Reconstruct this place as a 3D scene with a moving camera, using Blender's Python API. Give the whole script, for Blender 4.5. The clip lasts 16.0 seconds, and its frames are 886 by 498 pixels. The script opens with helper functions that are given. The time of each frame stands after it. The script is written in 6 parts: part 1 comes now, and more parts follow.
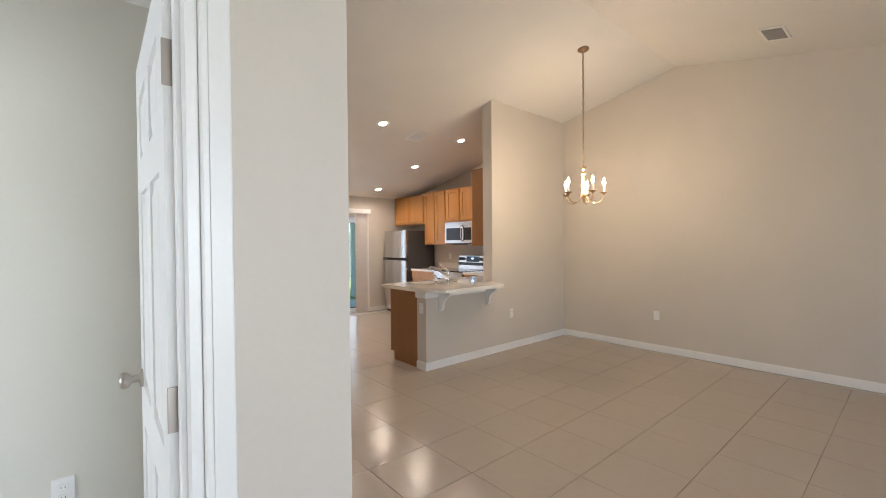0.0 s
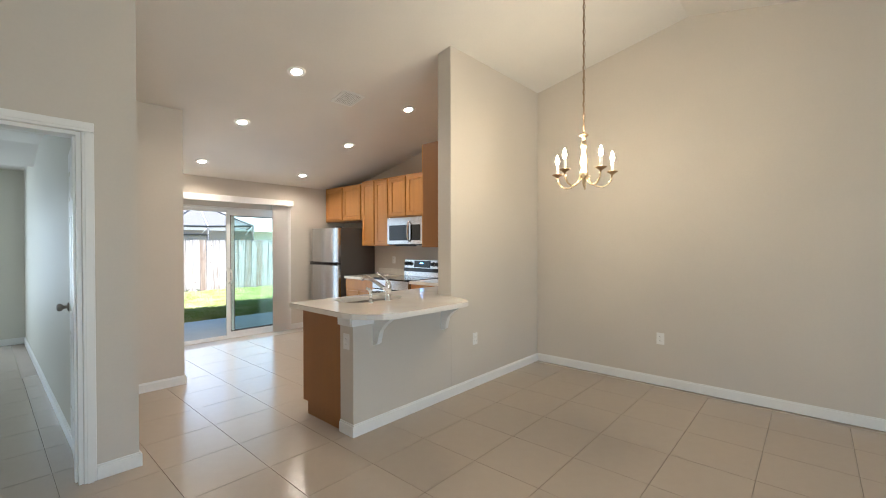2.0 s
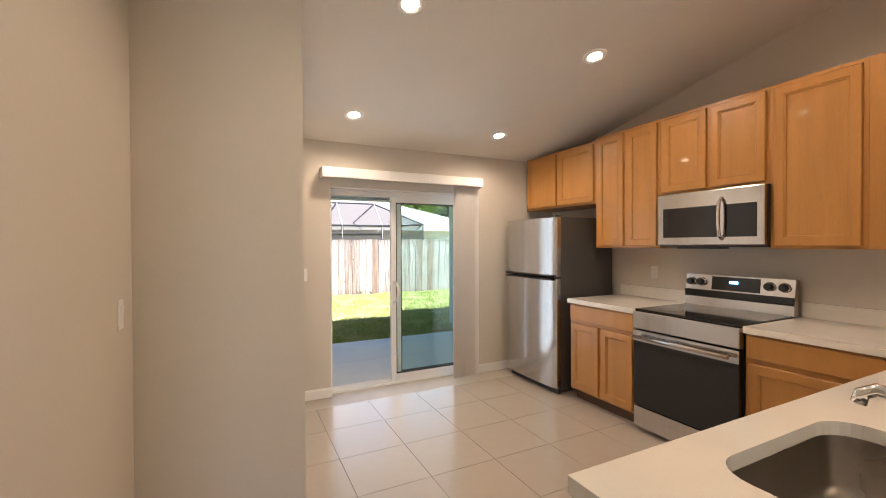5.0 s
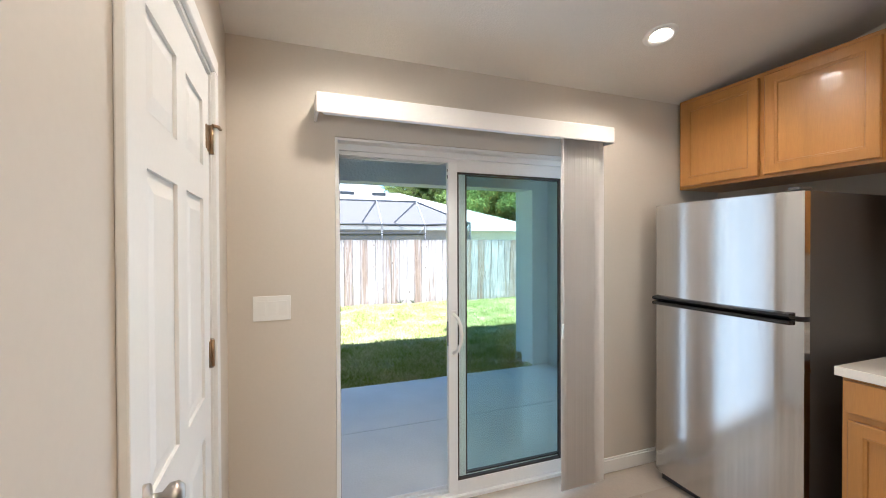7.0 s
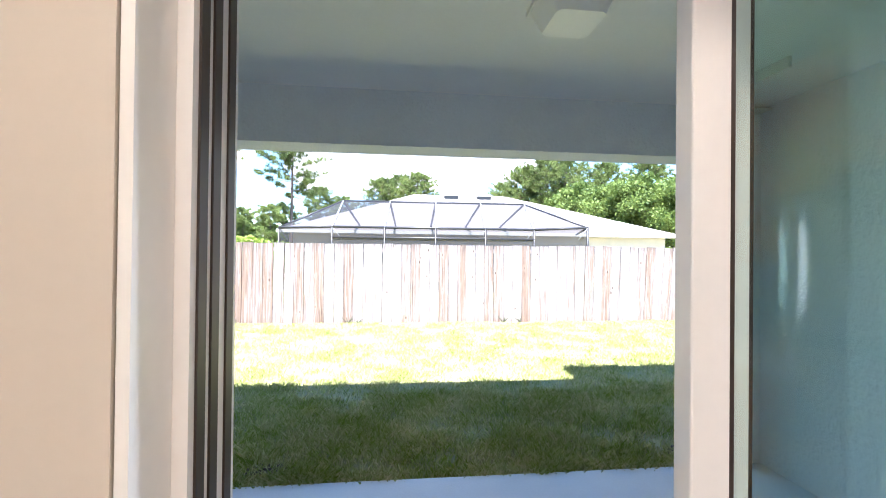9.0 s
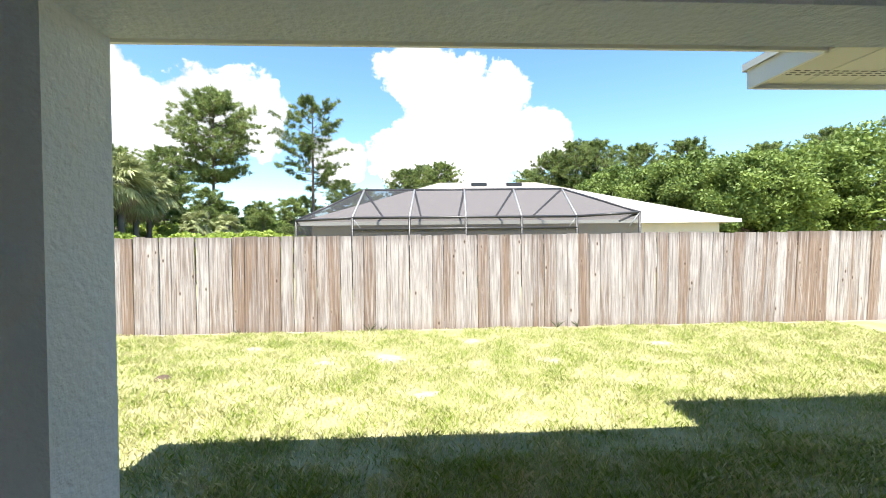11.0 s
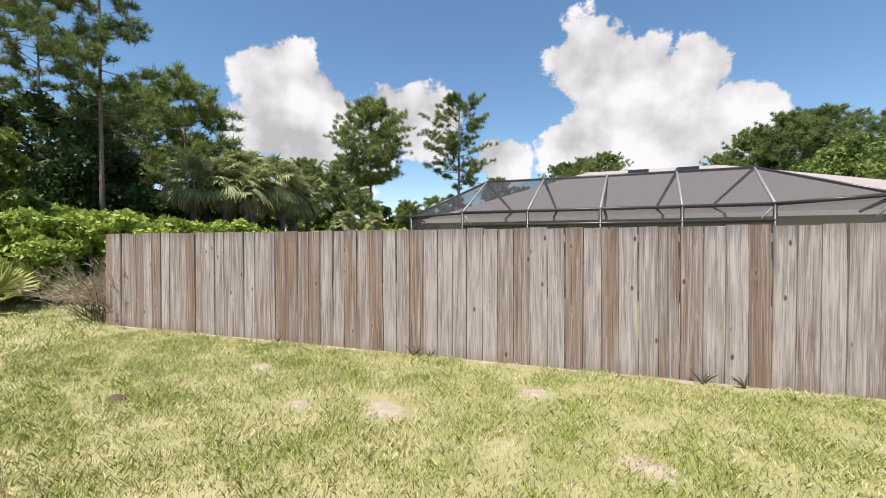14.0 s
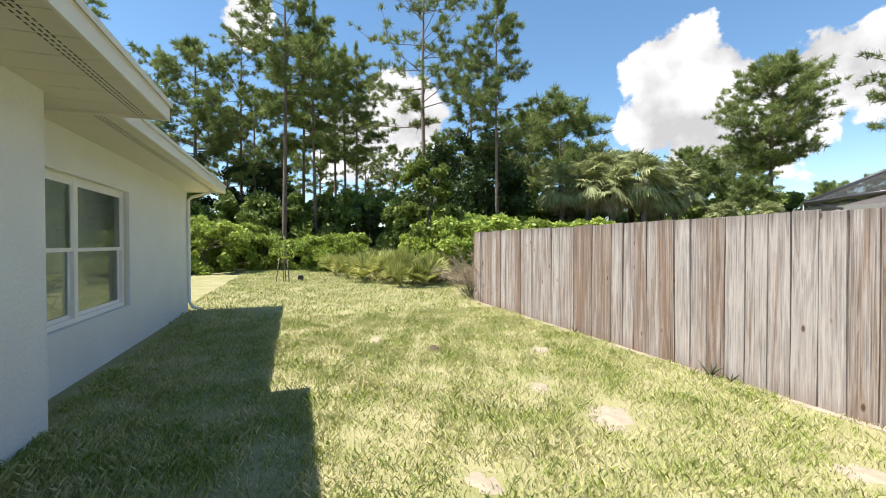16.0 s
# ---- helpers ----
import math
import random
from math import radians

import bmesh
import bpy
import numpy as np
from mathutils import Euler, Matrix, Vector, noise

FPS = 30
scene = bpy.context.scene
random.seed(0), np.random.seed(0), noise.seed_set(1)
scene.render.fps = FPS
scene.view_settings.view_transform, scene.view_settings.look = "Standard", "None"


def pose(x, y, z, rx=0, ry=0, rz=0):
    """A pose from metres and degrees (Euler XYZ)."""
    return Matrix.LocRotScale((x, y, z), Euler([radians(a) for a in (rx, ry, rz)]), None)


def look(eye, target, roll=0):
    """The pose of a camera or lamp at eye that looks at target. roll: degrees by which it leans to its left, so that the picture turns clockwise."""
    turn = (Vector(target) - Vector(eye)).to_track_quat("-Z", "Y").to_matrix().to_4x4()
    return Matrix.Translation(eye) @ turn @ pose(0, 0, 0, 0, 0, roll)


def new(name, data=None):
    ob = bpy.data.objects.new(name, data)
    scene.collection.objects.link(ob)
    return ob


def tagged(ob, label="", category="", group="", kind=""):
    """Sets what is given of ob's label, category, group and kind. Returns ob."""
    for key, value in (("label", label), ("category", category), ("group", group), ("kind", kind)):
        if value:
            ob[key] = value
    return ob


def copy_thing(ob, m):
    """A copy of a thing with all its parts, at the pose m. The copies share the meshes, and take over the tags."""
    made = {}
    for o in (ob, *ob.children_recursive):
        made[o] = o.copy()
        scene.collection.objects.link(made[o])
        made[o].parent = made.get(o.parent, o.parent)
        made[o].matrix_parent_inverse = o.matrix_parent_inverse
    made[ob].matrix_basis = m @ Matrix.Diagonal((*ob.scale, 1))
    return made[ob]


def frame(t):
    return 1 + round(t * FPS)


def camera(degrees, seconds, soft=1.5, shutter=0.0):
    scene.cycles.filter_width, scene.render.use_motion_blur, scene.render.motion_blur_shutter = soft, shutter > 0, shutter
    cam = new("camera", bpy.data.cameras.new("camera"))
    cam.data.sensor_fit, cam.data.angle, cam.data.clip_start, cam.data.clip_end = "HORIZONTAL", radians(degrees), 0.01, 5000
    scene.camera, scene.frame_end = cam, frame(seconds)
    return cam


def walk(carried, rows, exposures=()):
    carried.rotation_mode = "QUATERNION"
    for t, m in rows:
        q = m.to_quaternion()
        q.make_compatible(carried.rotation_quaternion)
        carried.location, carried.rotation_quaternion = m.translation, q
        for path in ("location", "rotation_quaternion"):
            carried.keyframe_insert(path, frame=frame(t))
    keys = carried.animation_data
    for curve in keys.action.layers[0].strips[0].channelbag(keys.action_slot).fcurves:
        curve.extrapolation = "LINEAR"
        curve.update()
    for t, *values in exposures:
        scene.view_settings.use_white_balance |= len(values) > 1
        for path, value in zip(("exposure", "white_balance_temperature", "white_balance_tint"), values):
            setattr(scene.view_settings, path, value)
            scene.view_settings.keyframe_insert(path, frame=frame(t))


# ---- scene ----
cam = camera(93.9, 16.0, soft=1.0)
PATH = [
    (0, (-3.416, -7.531, 1.407), (-2.11, -6.017, 1.378), -0.5),
    (0.5, (-3.148, -7.322, 1.406), (-1.728, -5.914, 1.388), -0.3),
    (1, (-2.889, -7.048, 1.388), (-1.389, -5.725, 1.369), -0.2),
    (1.5, (-2.624, -6.753, 1.393), (-1.098, -5.46, 1.374), -0.2),
    (2, (-2.387, -6.439, 1.385), (-0.897, -5.106, 1.367), -0.1),
    (2.5, (-2.195, -6.072, 1.385), (-0.803, -4.637, 1.368), -0.1),
    (3, (-1.98, -5.677, 1.386), (-0.728, -4.118, 1.373), 0.0),
    (3.5, (-1.793, -5.24, 1.387), (-0.682, -3.576, 1.373), 0.1),
    (4, (-1.653, -4.8, 1.397), (-0.646, -3.072, 1.378), 0.1),
    (4.2, (-1.583, -4.624, 1.404), (-0.605, -2.879, 1.382), 0.0),
    (6.3, (-0.987, -2.669, 1.419), (-0.173, -0.842, 1.403), -0.2),
    (6.5, (-0.936, -2.481, 1.433), (-0.132, -0.65, 1.414), -0.2),
    (7, (-0.78, -2.06, 1.427), (-0.074, -0.189, 1.409), -0.2),
    (7.5, (-0.641, -1.605, 1.394), (-0.056, 0.308, 1.405), -0.2),
    (8, (-0.497, -1.163, 1.412), (-0.044, 0.785, 1.421), 0.0),
    (8.3, (-0.447, -0.911, 1.414), (-0.072, 1.054, 1.422), -0.3),
    (8.6, (-0.388, -0.674, 1.418), (-0.09, 1.303, 1.422), -0.3),
    (9, (-0.306, -0.398, 1.419), (-0.095, 1.591, 1.433), 0.6),
    (9.2, (-0.316, -0.297, 1.425), (-0.134, 1.695, 1.431), 0.0),
    (11.3, (-0.418, 1.404, 1.421), (-0.33, 3.402, 1.394), -0.4),
    (11.5, (-0.365, 1.574, 1.403), (-0.282, 3.572, 1.382), -0.2),
    (12, (-0.179, 2.009, 1.359), (-0.131, 4.009, 1.347), -0.3),
    (12.5, (0.097, 2.403, 1.365), (0.065, 4.403, 1.355), -0.3),
    (13, (0.368, 2.735, 1.374), (0.192, 4.728, 1.363), -0.3),
    (13.5, (0.587, 3.08, 1.368), (0.195, 5.041, 1.357), -0.3),
    (14, (0.856, 3.371, 1.38), (0.177, 5.252, 1.356), -0.1),
    (14.5, (1.056, 3.642, 1.354), (0.045, 5.368, 1.332), 0.0),
    (15, (1.29, 3.953, 1.306), (-0.074, 5.415, 1.284), -0.0),
    (15.5, (1.549, 4.111, 1.294), (-0.116, 5.219, 1.271), -0.1),
    (16, (1.769, 4.266, 1.296), (-0.113, 4.943, 1.271), -0.1),
]
walk(cam, [(t, look(eye, target, roll)) for t, eye, target, roll in PATH],
     exposures=[(0.0, 2.35, 5900, 16), (1.0, 2.52, 5500, 9), (2.5, 2.42, 5500, 8), (3.3, 2.35, 6000, 13), (4.0, 2.22, 6800, 19), (4.2, 2.22, 6800, 19), (6.3, 2.5, 5300, 8), (7.3, 2.35, 5500, 11), (8.3, 2.3, 6300, 18),
                (9.2, 2.65, 5500, 15), (11.3, 1.5, 6400, 10), (12.5, 0.88, 6500, 13), (14.0, 0.8, 6500, 14), (15.0, 0.92, 6500, 13), (16.0, 1.15, 6500, 12)])

# ---- world, sun, exposure ----
SUN_DIR = Vector((0.05, 0.40, -0.915)).normalized()
world = bpy.data.worlds.new("world")
scene.world = world
world.use_nodes = True
sun_data = bpy.data.lights.new("sun", "SUN")
sun_data.energy, sun_data.angle, sun_data.color = 4.6, radians(0.5), (1.0, 0.95, 0.87)
sun = new("sun", sun_data)
sun.matrix_world = look((0, -20, 40), Vector((0, -20, 40)) + SUN_DIR)

DOOR_W = 2.1   # lamp added to boost the skylight at the sliding door
CAN_W, CANDLE_W, FRONT_W, DEN_W, BED_W = 5.6, 1.25, 18, 8.5, 10   # watts of the lamps and of the daylight at the unseen windows


def build_world():
    nt = world.node_tree
    nt.nodes.clear()
    N, L = nt.nodes.new, nt.links.new
    out = N("ShaderNodeOutputWorld")
    bg = N("ShaderNodeBackground")
    sky = N("ShaderNodeTexSky")
    sky.sky_type, sky.sun_disc = "NISHITA", False
    sky.sun_elevation, sky.sun_rotation = radians(66), radians(187)
    sky.air_density, sky.dust_density, sky.ozone_density = 1.0, 0.05, 2.2
    L(bg.outputs[0], out.inputs[0])
    tc = N("ShaderNodeTexCoord")
    # cumulus banks: soft mounds of noise round a few directions of the sky
    big = N("ShaderNodeTexNoise")
    big.inputs["Scale"].default_value, big.inputs["Detail"].default_value, big.inputs["Roughness"].default_value = 9.0, 9.0, 0.60
    L(tc.outputs["Generated"], big.inputs["Vector"])
    total = None
    for az, el, size in CLOUDS:
        a, e = radians(az), radians(el)
        d = (-math.sin(a) * math.cos(e), math.cos(a) * math.cos(e), math.sin(e))
        sub = N("ShaderNodeVectorMath")
        sub.operation = "SUBTRACT"
        L(tc.outputs["Generated"], sub.inputs[0])
        sub.inputs[1].default_value = d
        ln = N("ShaderNodeVectorMath")
        ln.operation = "LENGTH"
        L(sub.outputs[0], ln.inputs[0])
        mr = N("ShaderNodeMapRange")
        mr.inputs["From Min"].default_value, mr.inputs["From Max"].default_value = 0.0, radians(size) / 0.53
        mr.inputs["To Min"].default_value, mr.inputs["To Max"].default_value = 0.75, 0.0
        L(ln.outputs["Value"], mr.inputs["Value"])
        if total is None:
            total = mr.outputs[0]
        else:
            mx = N("ShaderNodeMath")
            mx.operation = "MAXIMUM"
            L(total, mx.inputs[0])
            L(mr.outputs[0], mx.inputs[1])
            total = mx.outputs[0]
    add = N("ShaderNodeMath")
    add.operation = "ADD"
    L(total, add.inputs[0])
    L(big.outputs["Fac"], add.inputs[1])
    ramp = N("ShaderNodeMapRange")
    ramp.interpolation_type = "SMOOTHSTEP"
    ramp.inputs["From Min"].default_value, ramp.inputs["From Max"].default_value = 0.82, 0.89
    L(add.outputs[0], ramp.inputs["Value"])
    # cloud body: white tops, greyer folds
    fold = N("ShaderNodeTexNoise")
    fold.inputs["Scale"].default_value, fold.inputs["Detail"].default_value = 9.0, 6.0
    L(tc.outputs["Generated"], fold.inputs["Vector"])
    body = N("ShaderNodeMapRange")
    body.inputs["From Min"].default_value, body.inputs["From Max"].default_value = 0.35, 0.62
    body.inputs["To Min"].default_value, body.inputs["To Max"].default_value = 3.4, 6.0
    L(fold.outputs["Fac"], body.inputs["Value"])
    comb = N("ShaderNodeCombineColor")
    for i, k in enumerate((1.0, 1.0, 1.0)):
        L(body.outputs[0], comb.inputs[i])
    mix = N("ShaderNodeMix")
    mix.data_type = "RGBA"
    L(ramp.outputs[0], mix.inputs["Factor"])
    hs_ = N("ShaderNodeHueSaturation")
    hs_.inputs["Hue"].default_value, hs_.inputs["Saturation"].default_value = 0.492, 1.10
    L(sky.outputs[0], hs_.inputs["Color"])
    L(hs_.outputs[0], mix.inputs["A"])
    L(comb.outputs[0], mix.inputs["B"])
    L(mix.outputs["Result"], bg.inputs["Color"])
    bg.inputs["Strength"].default_value = 0.092


# cumulus heads: bearing, height and radius in degrees
CLOUDS = [(41.6, 20.3, 4.6), (37.1, 18.4, 4.5), (42.4, 14.4, 4.6), (27.5, 17.0, 4.4), (22.0, 16.2, 4.8), (32.7, 13.4, 5.7), (12.3, 11.3, 3.5), (0.2, 22.3, 5.1), (-5.9, 21.0, 3.4), (-11.4, 19.6, 3.6), (-4.0, 16.7, 6.5), (-15.0, 13.5, 4.5), (-10.0, 13.1, 6.0), (1.0, 12.4, 4.7), (38.0, 12.0, 5.0), (95.4, 26.1, 2.5), (74.4, 16.5, 5.5), (81.3, 13.0, 5.3), (24.1, 17.9, 2.9)]
build_world()


# ---- materials ----
def mat(name, color, rough=0.6, metal=0.0, vary=0.12, scale=3.0, fine=60.0, bump=0.0, bump_scale=80.0, coat=0.0, piece=0.0, stretch=(1, 1, 1), spec=0.5, hue=None, rough_vary=0.08):
    """A paint, stone or metal: two scales of colour noise, roughness noise, fine relief. piece: how much single pieces differ."""
    m = bpy.data.materials.new(name)
    m.use_nodes = True
    nt = m.node_tree
    N, L = nt.nodes.new, nt.links.new
    b = nt.nodes["Principled BSDF"]
    b.inputs["Metallic"].default_value = metal
    b.inputs["Roughness"].default_value = rough
    b.inputs["Coat Weight"].default_value = coat
    b.inputs["Specular IOR Level"].default_value = spec
    tc = N("ShaderNodeTexCoord")
    mp = N("ShaderNodeMapping")
    mp.inputs["Scale"].default_value = stretch
    L(tc.outputs["Object"], mp.inputs["Vector"])
    vec = mp.outputs[0]
    n1 = N("ShaderNodeTexNoise")
    n1.inputs["Scale"].default_value, n1.inputs["Detail"].default_value = scale, 4
    n2 = N("ShaderNodeTexNoise")
    n2.inputs["Scale"].default_value, n2.inputs["Detail"].default_value = fine, 3
    L(vec, n1.inputs["Vector"])
    L(vec, n2.inputs["Vector"])
    ad = N("ShaderNodeMath")
    ad.operation = "MULTIPLY_ADD"
    L(n2.outputs["Fac"], ad.inputs[0])
    ad.inputs[1].default_value = 0.5
    L(n1.outputs["Fac"], ad.inputs[2])
    last = ad.outputs[0]
    if piece:
        oi = N("ShaderNodeObjectInfo")
        p = N("ShaderNodeMath")
        p.operation = "MULTIPLY_ADD"
        L(oi.outputs["Random"], p.inputs[0])
        p.inputs[1].default_value = piece
        L(last, p.inputs[2])
        last = p.outputs[0]
    mr = N("ShaderNodeMapRange")
    mr.inputs["From Min"].default_value, mr.inputs["From Max"].default_value = 0.45, 1.05 + piece
    L(last, mr.inputs["Value"])
    mx = N("ShaderNodeMix")
    mx.data_type = "RGBA"
    L(mr.outputs[0], mx.inputs["Factor"])
    lo = [max(0, c * (1 - vary)) for c in color]
    hi = [min(1, c * (1 + vary)) for c in color]
    if hue:
        hi = list(hue)
    mx.inputs["A"].default_value = (*lo, 1)
    mx.inputs["B"].default_value = (*hi, 1)
    L(mx.outputs["Result"], b.inputs["Base Color"])
    rr = N("ShaderNodeMapRange")
    rr.inputs["To Min"].default_value, rr.inputs["To Max"].default_value = max(0.02, rough - rough_vary), min(1, rough + rough_vary)
    L(n1.outputs["Fac"], rr.inputs["Value"])
    L(rr.outputs[0], b.inputs["Roughness"])
    if bump:
        n3 = N("ShaderNodeTexNoise")
        n3.inputs["Scale"].default_value, n3.inputs["Detail"].default_value = bump_scale, 4
        L(vec, n3.inputs["Vector"])
        bp = N("ShaderNodeBump")
        bp.inputs["Strength"].default_value, bp.inputs["Distance"].default_value = bump, 0.01
        L(n3.outputs["Fac"], bp.inputs["Height"])
        L(bp.outputs[0], b.inputs["Normal"])
    return m


def glow(name, color, strength):
    m = bpy.data.materials.new(name)
    m.use_nodes = True
    b = m.node_tree.nodes["Principled BSDF"]
    b.inputs["Base Color"].default_value = (*color, 1)
    b.inputs["Emission Color"].default_value = (*color, 1)
    b.inputs["Emission Strength"].default_value = strength
    return m


def glass_mat(name, tint, gloss=0.035):
    """A thin pane: clear with a tint, plus a mirror film by Fresnel."""
    m = bpy.data.materials.new(name)
    m.use_nodes = True
    nt = m.node_tree
    nt.nodes.clear()
    N, L = nt.nodes.new, nt.links.new
    out, mix = N("ShaderNodeOutputMaterial"), N("ShaderNodeMixShader")
    tr, gl, fr = N("ShaderNodeBsdfTransparent"), N("ShaderNodeBsdfGlossy"), N("ShaderNodeLayerWeight")
    tr.inputs[0].default_value = (*tint, 1)
    gl.inputs["Roughness"].default_value = 0.02
    pw, ma = N("ShaderNodeMath"), N("ShaderNodeMath")
    fr.inputs[0].default_value = 0.5
    pw.operation, ma.operation = "POWER", "MULTIPLY_ADD"
    pw.inputs[1].default_value, ma.inputs[1].default_value, ma.inputs[2].default_value = 4.0, 0.45, gloss
    L(fr.outputs["Facing"], pw.inputs[0])
    L(pw.outputs[0], ma.inputs[0])
    L(ma.outputs[0], mix.inputs[0])
    L(tr.outputs[0], mix.inputs[1])
    L(gl.outputs[0], mix.inputs[2])
    L(mix.outputs[0], out.inputs[0])
    return m


WALL = mat("wall_paint", (0.60, 0.545, 0.47), 0.55, vary=0.03, scale=1.5, bump=0.03, bump_scale=90)
ROOM = mat("room_paint", (0.64, 0.62, 0.54), 0.6, vary=0.03, scale=1.5, bump=0.03, bump_scale=90)
CEIL = mat("ceiling_paint", (0.74, 0.71, 0.66), 0.75, vary=0.03, scale=2, bump=0.25, bump_scale=120)
TRIM = mat("white_trim", (0.80, 0.79, 0.76), 0.35, vary=0.03)
TILE = mat("floor_tile", (0.45, 0.385, 0.32), 0.20, vary=0.03, scale=14, fine=70, piece=0.25, bump=0.012, bump_scale=40, rough_vary=0.015)
GROUT = mat("grout", (0.42, 0.36, 0.30), 0.5, vary=0.1)
MAPLE = mat("maple", (0.44, 0.205, 0.048), 0.33, vary=0.16, scale=2.2, fine=40, stretch=(6, 6, 0.6), piece=0.15, coat=0.25)
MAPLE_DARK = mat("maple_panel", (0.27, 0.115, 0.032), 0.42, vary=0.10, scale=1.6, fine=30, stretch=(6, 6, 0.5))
KICK = mat("toe_kick", (0.10, 0.045, 0.02), 0.6)
QUARTZ = mat("quartz_top", (0.80, 0.76, 0.69), 0.14, vary=0.04, scale=4, fine=180, coat=0.3)
STEEL = mat("brushed_steel", (0.58, 0.57, 0.56), 0.17, metal=1.0, vary=0.08, scale=3, fine=30, stretch=(14, 14, 0.15))
DARKSTEEL = mat("fridge_side", (0.07, 0.065, 0.062), 0.45, vary=0.08, bump=0.05, bump_scale=200)
BLACK = mat("black_gloss", (0.012, 0.012, 0.013), 0.08, vary=0.1)
BLACKM = mat("black_matt", (0.02, 0.02, 0.021), 0.4, vary=0.1)
CHROME = mat("chrome", (0.85, 0.85, 0.86), 0.06, metal=1.0, vary=0.02)
NICKEL = mat("satin_nickel", (0.40, 0.36, 0.32), 0.32, metal=1.0, vary=0.05)
BRASS = mat("aged_brass", (0.30, 0.20, 0.11), 0.35, metal=1.0, vary=0.1)
PLASTIC = mat("white_plastic", (0.80, 0.79, 0.76), 0.3, vary=0.02)
BLIND = mat("vinyl_blind", (0.84, 0.81, 0.78), 0.45, vary=0.03)
nt_ = BLIND.node_tree
tr_, ms_ = nt_.nodes.new("ShaderNodeBsdfTranslucent"), nt_.nodes.new("ShaderNodeMixShader")
tr_.inputs[0].default_value, ms_.inputs[0].default_value = (0.80, 0.77, 0.74, 1), 0.18
nt_.links.new(nt_.nodes["Principled BSDF"].outputs[0], ms_.inputs[1])
nt_.links.new(tr_.outputs[0], ms_.inputs[2])
nt_.links.new(ms_.outputs[0], nt_.nodes["Material Output"].inputs[0])
VINYL = mat("white_vinyl_frame", (0.80, 0.80, 0.80), 0.35, vary=0.03)
GASKET = mat("dark_track", (0.035, 0.025, 0.022), 0.45)
GLASS = glass_mat("door_glass", (0.89, 0.965, 0.955))
WGLASS = glass_mat("window_glass", (0.62, 0.70, 0.66), 0.10)
STUCCO = mat("stucco_grey", (0.68, 0.71, 0.73), 0.85, vary=0.05, scale=2, bump=0.9, bump_scale=38)
PORCHCEIL = mat("porch_ceiling", (0.78, 0.78, 0.74), 0.7, vary=0.03)
SOFFIT = mat("soffit_vinyl", (0.66, 0.63, 0.54), 0.5, vary=0.03)
FASCIA = mat("fascia_metal", (0.74, 0.72, 0.65), 0.4, vary=0.03)
CONCRETE = mat("concrete", (0.68, 0.67, 0.67), 0.85, vary=0.06, scale=3, bump=0.2, bump_scale=90)
BULB = glow("bulb_glow", (1.0, 0.78, 0.48), 40)
CAN = glow("recessed_lens", (1.0, 0.84, 0.62), 14)


# ---- mesh helpers ----
def box(bm, x0, x1, y0, y1, z0, z1, bevel=0.0):
    """Adds a box; bevel rounds its edges."""
    lo, hi = (min(x0, x1), min(y0, y1), min(z0, z1)), (max(x0, x1), max(y0, y1), max(z0, z1))
    v = [bm.verts.new((x, y, z)) for x in (lo[0], hi[0]) for y in (lo[1], hi[1]) for z in (lo[2], hi[2])]
    fs = [bm.faces.new([v[i] for i in q]) for q in ((0, 1, 3, 2), (4, 6, 7, 5), (0, 4, 5, 1), (2, 3, 7, 6), (0, 2, 6, 4), (1, 5, 7, 3))]
    if bevel:
        es = list({e for f in fs for e in f.edges})
        bmesh.ops.bevel(bm, geom=es, offset=bevel, segments=2, affect="EDGES", profile=0.5)


def cyl(bm, p, q, r0, r1=None, n=12, caps=True):
    """Adds a tapered tube from p to q."""
    r1 = r0 if r1 is None else r1
    p, q = Vector(p), Vector(q)
    d = (q - p).normalized()
    a = d.orthogonal().normalized()
    b = d.cross(a)
    rings = []
    for c, r in ((p, r0), (q, r1)):
        rings.append([bm.verts.new(c + r * (math.cos(2 * math.pi * i / n) * a + math.sin(2 * math.pi * i / n) * b)) for i in range(n)])
    for i in range(n):
        j = (i + 1) % n
        bm.faces.new((rings[0][i], rings[0][j], rings[1][j], rings[1][i])).smooth = True
    if caps:
        bm.faces.new(rings[0][::-1])
        bm.faces.new(rings[1])


def tube(bm, pts, r, n=10):
    """A bent tube through the points."""
    pts = [Vector(p) for p in pts]
    rings = []
    a = None
    for i, p in enumerate(pts):
        d = (pts[min(i + 1, len(pts) - 1)] - pts[max(i - 1, 0)]).normalized()
        a = d.orthogonal().normalized() if a is None else (a - d * a.dot(d)).normalized()
        b = d.cross(a)
        rr = r[i] if isinstance(r, (list, tuple)) else r
        rings.append([bm.verts.new(p + rr * (math.cos(2 * math.pi * k / n) * a + math.sin(2 * math.pi * k / n) * b)) for k in range(n)])
    for s, t in zip(rings, rings[1:]):
        for i in range(n):
            j = (i + 1) % n
            bm.faces.new((s[i], s[j], t[j], t[i])).smooth = True
    bm.faces.new(rings[0][::-1])
    bm.faces.new(rings[-1])


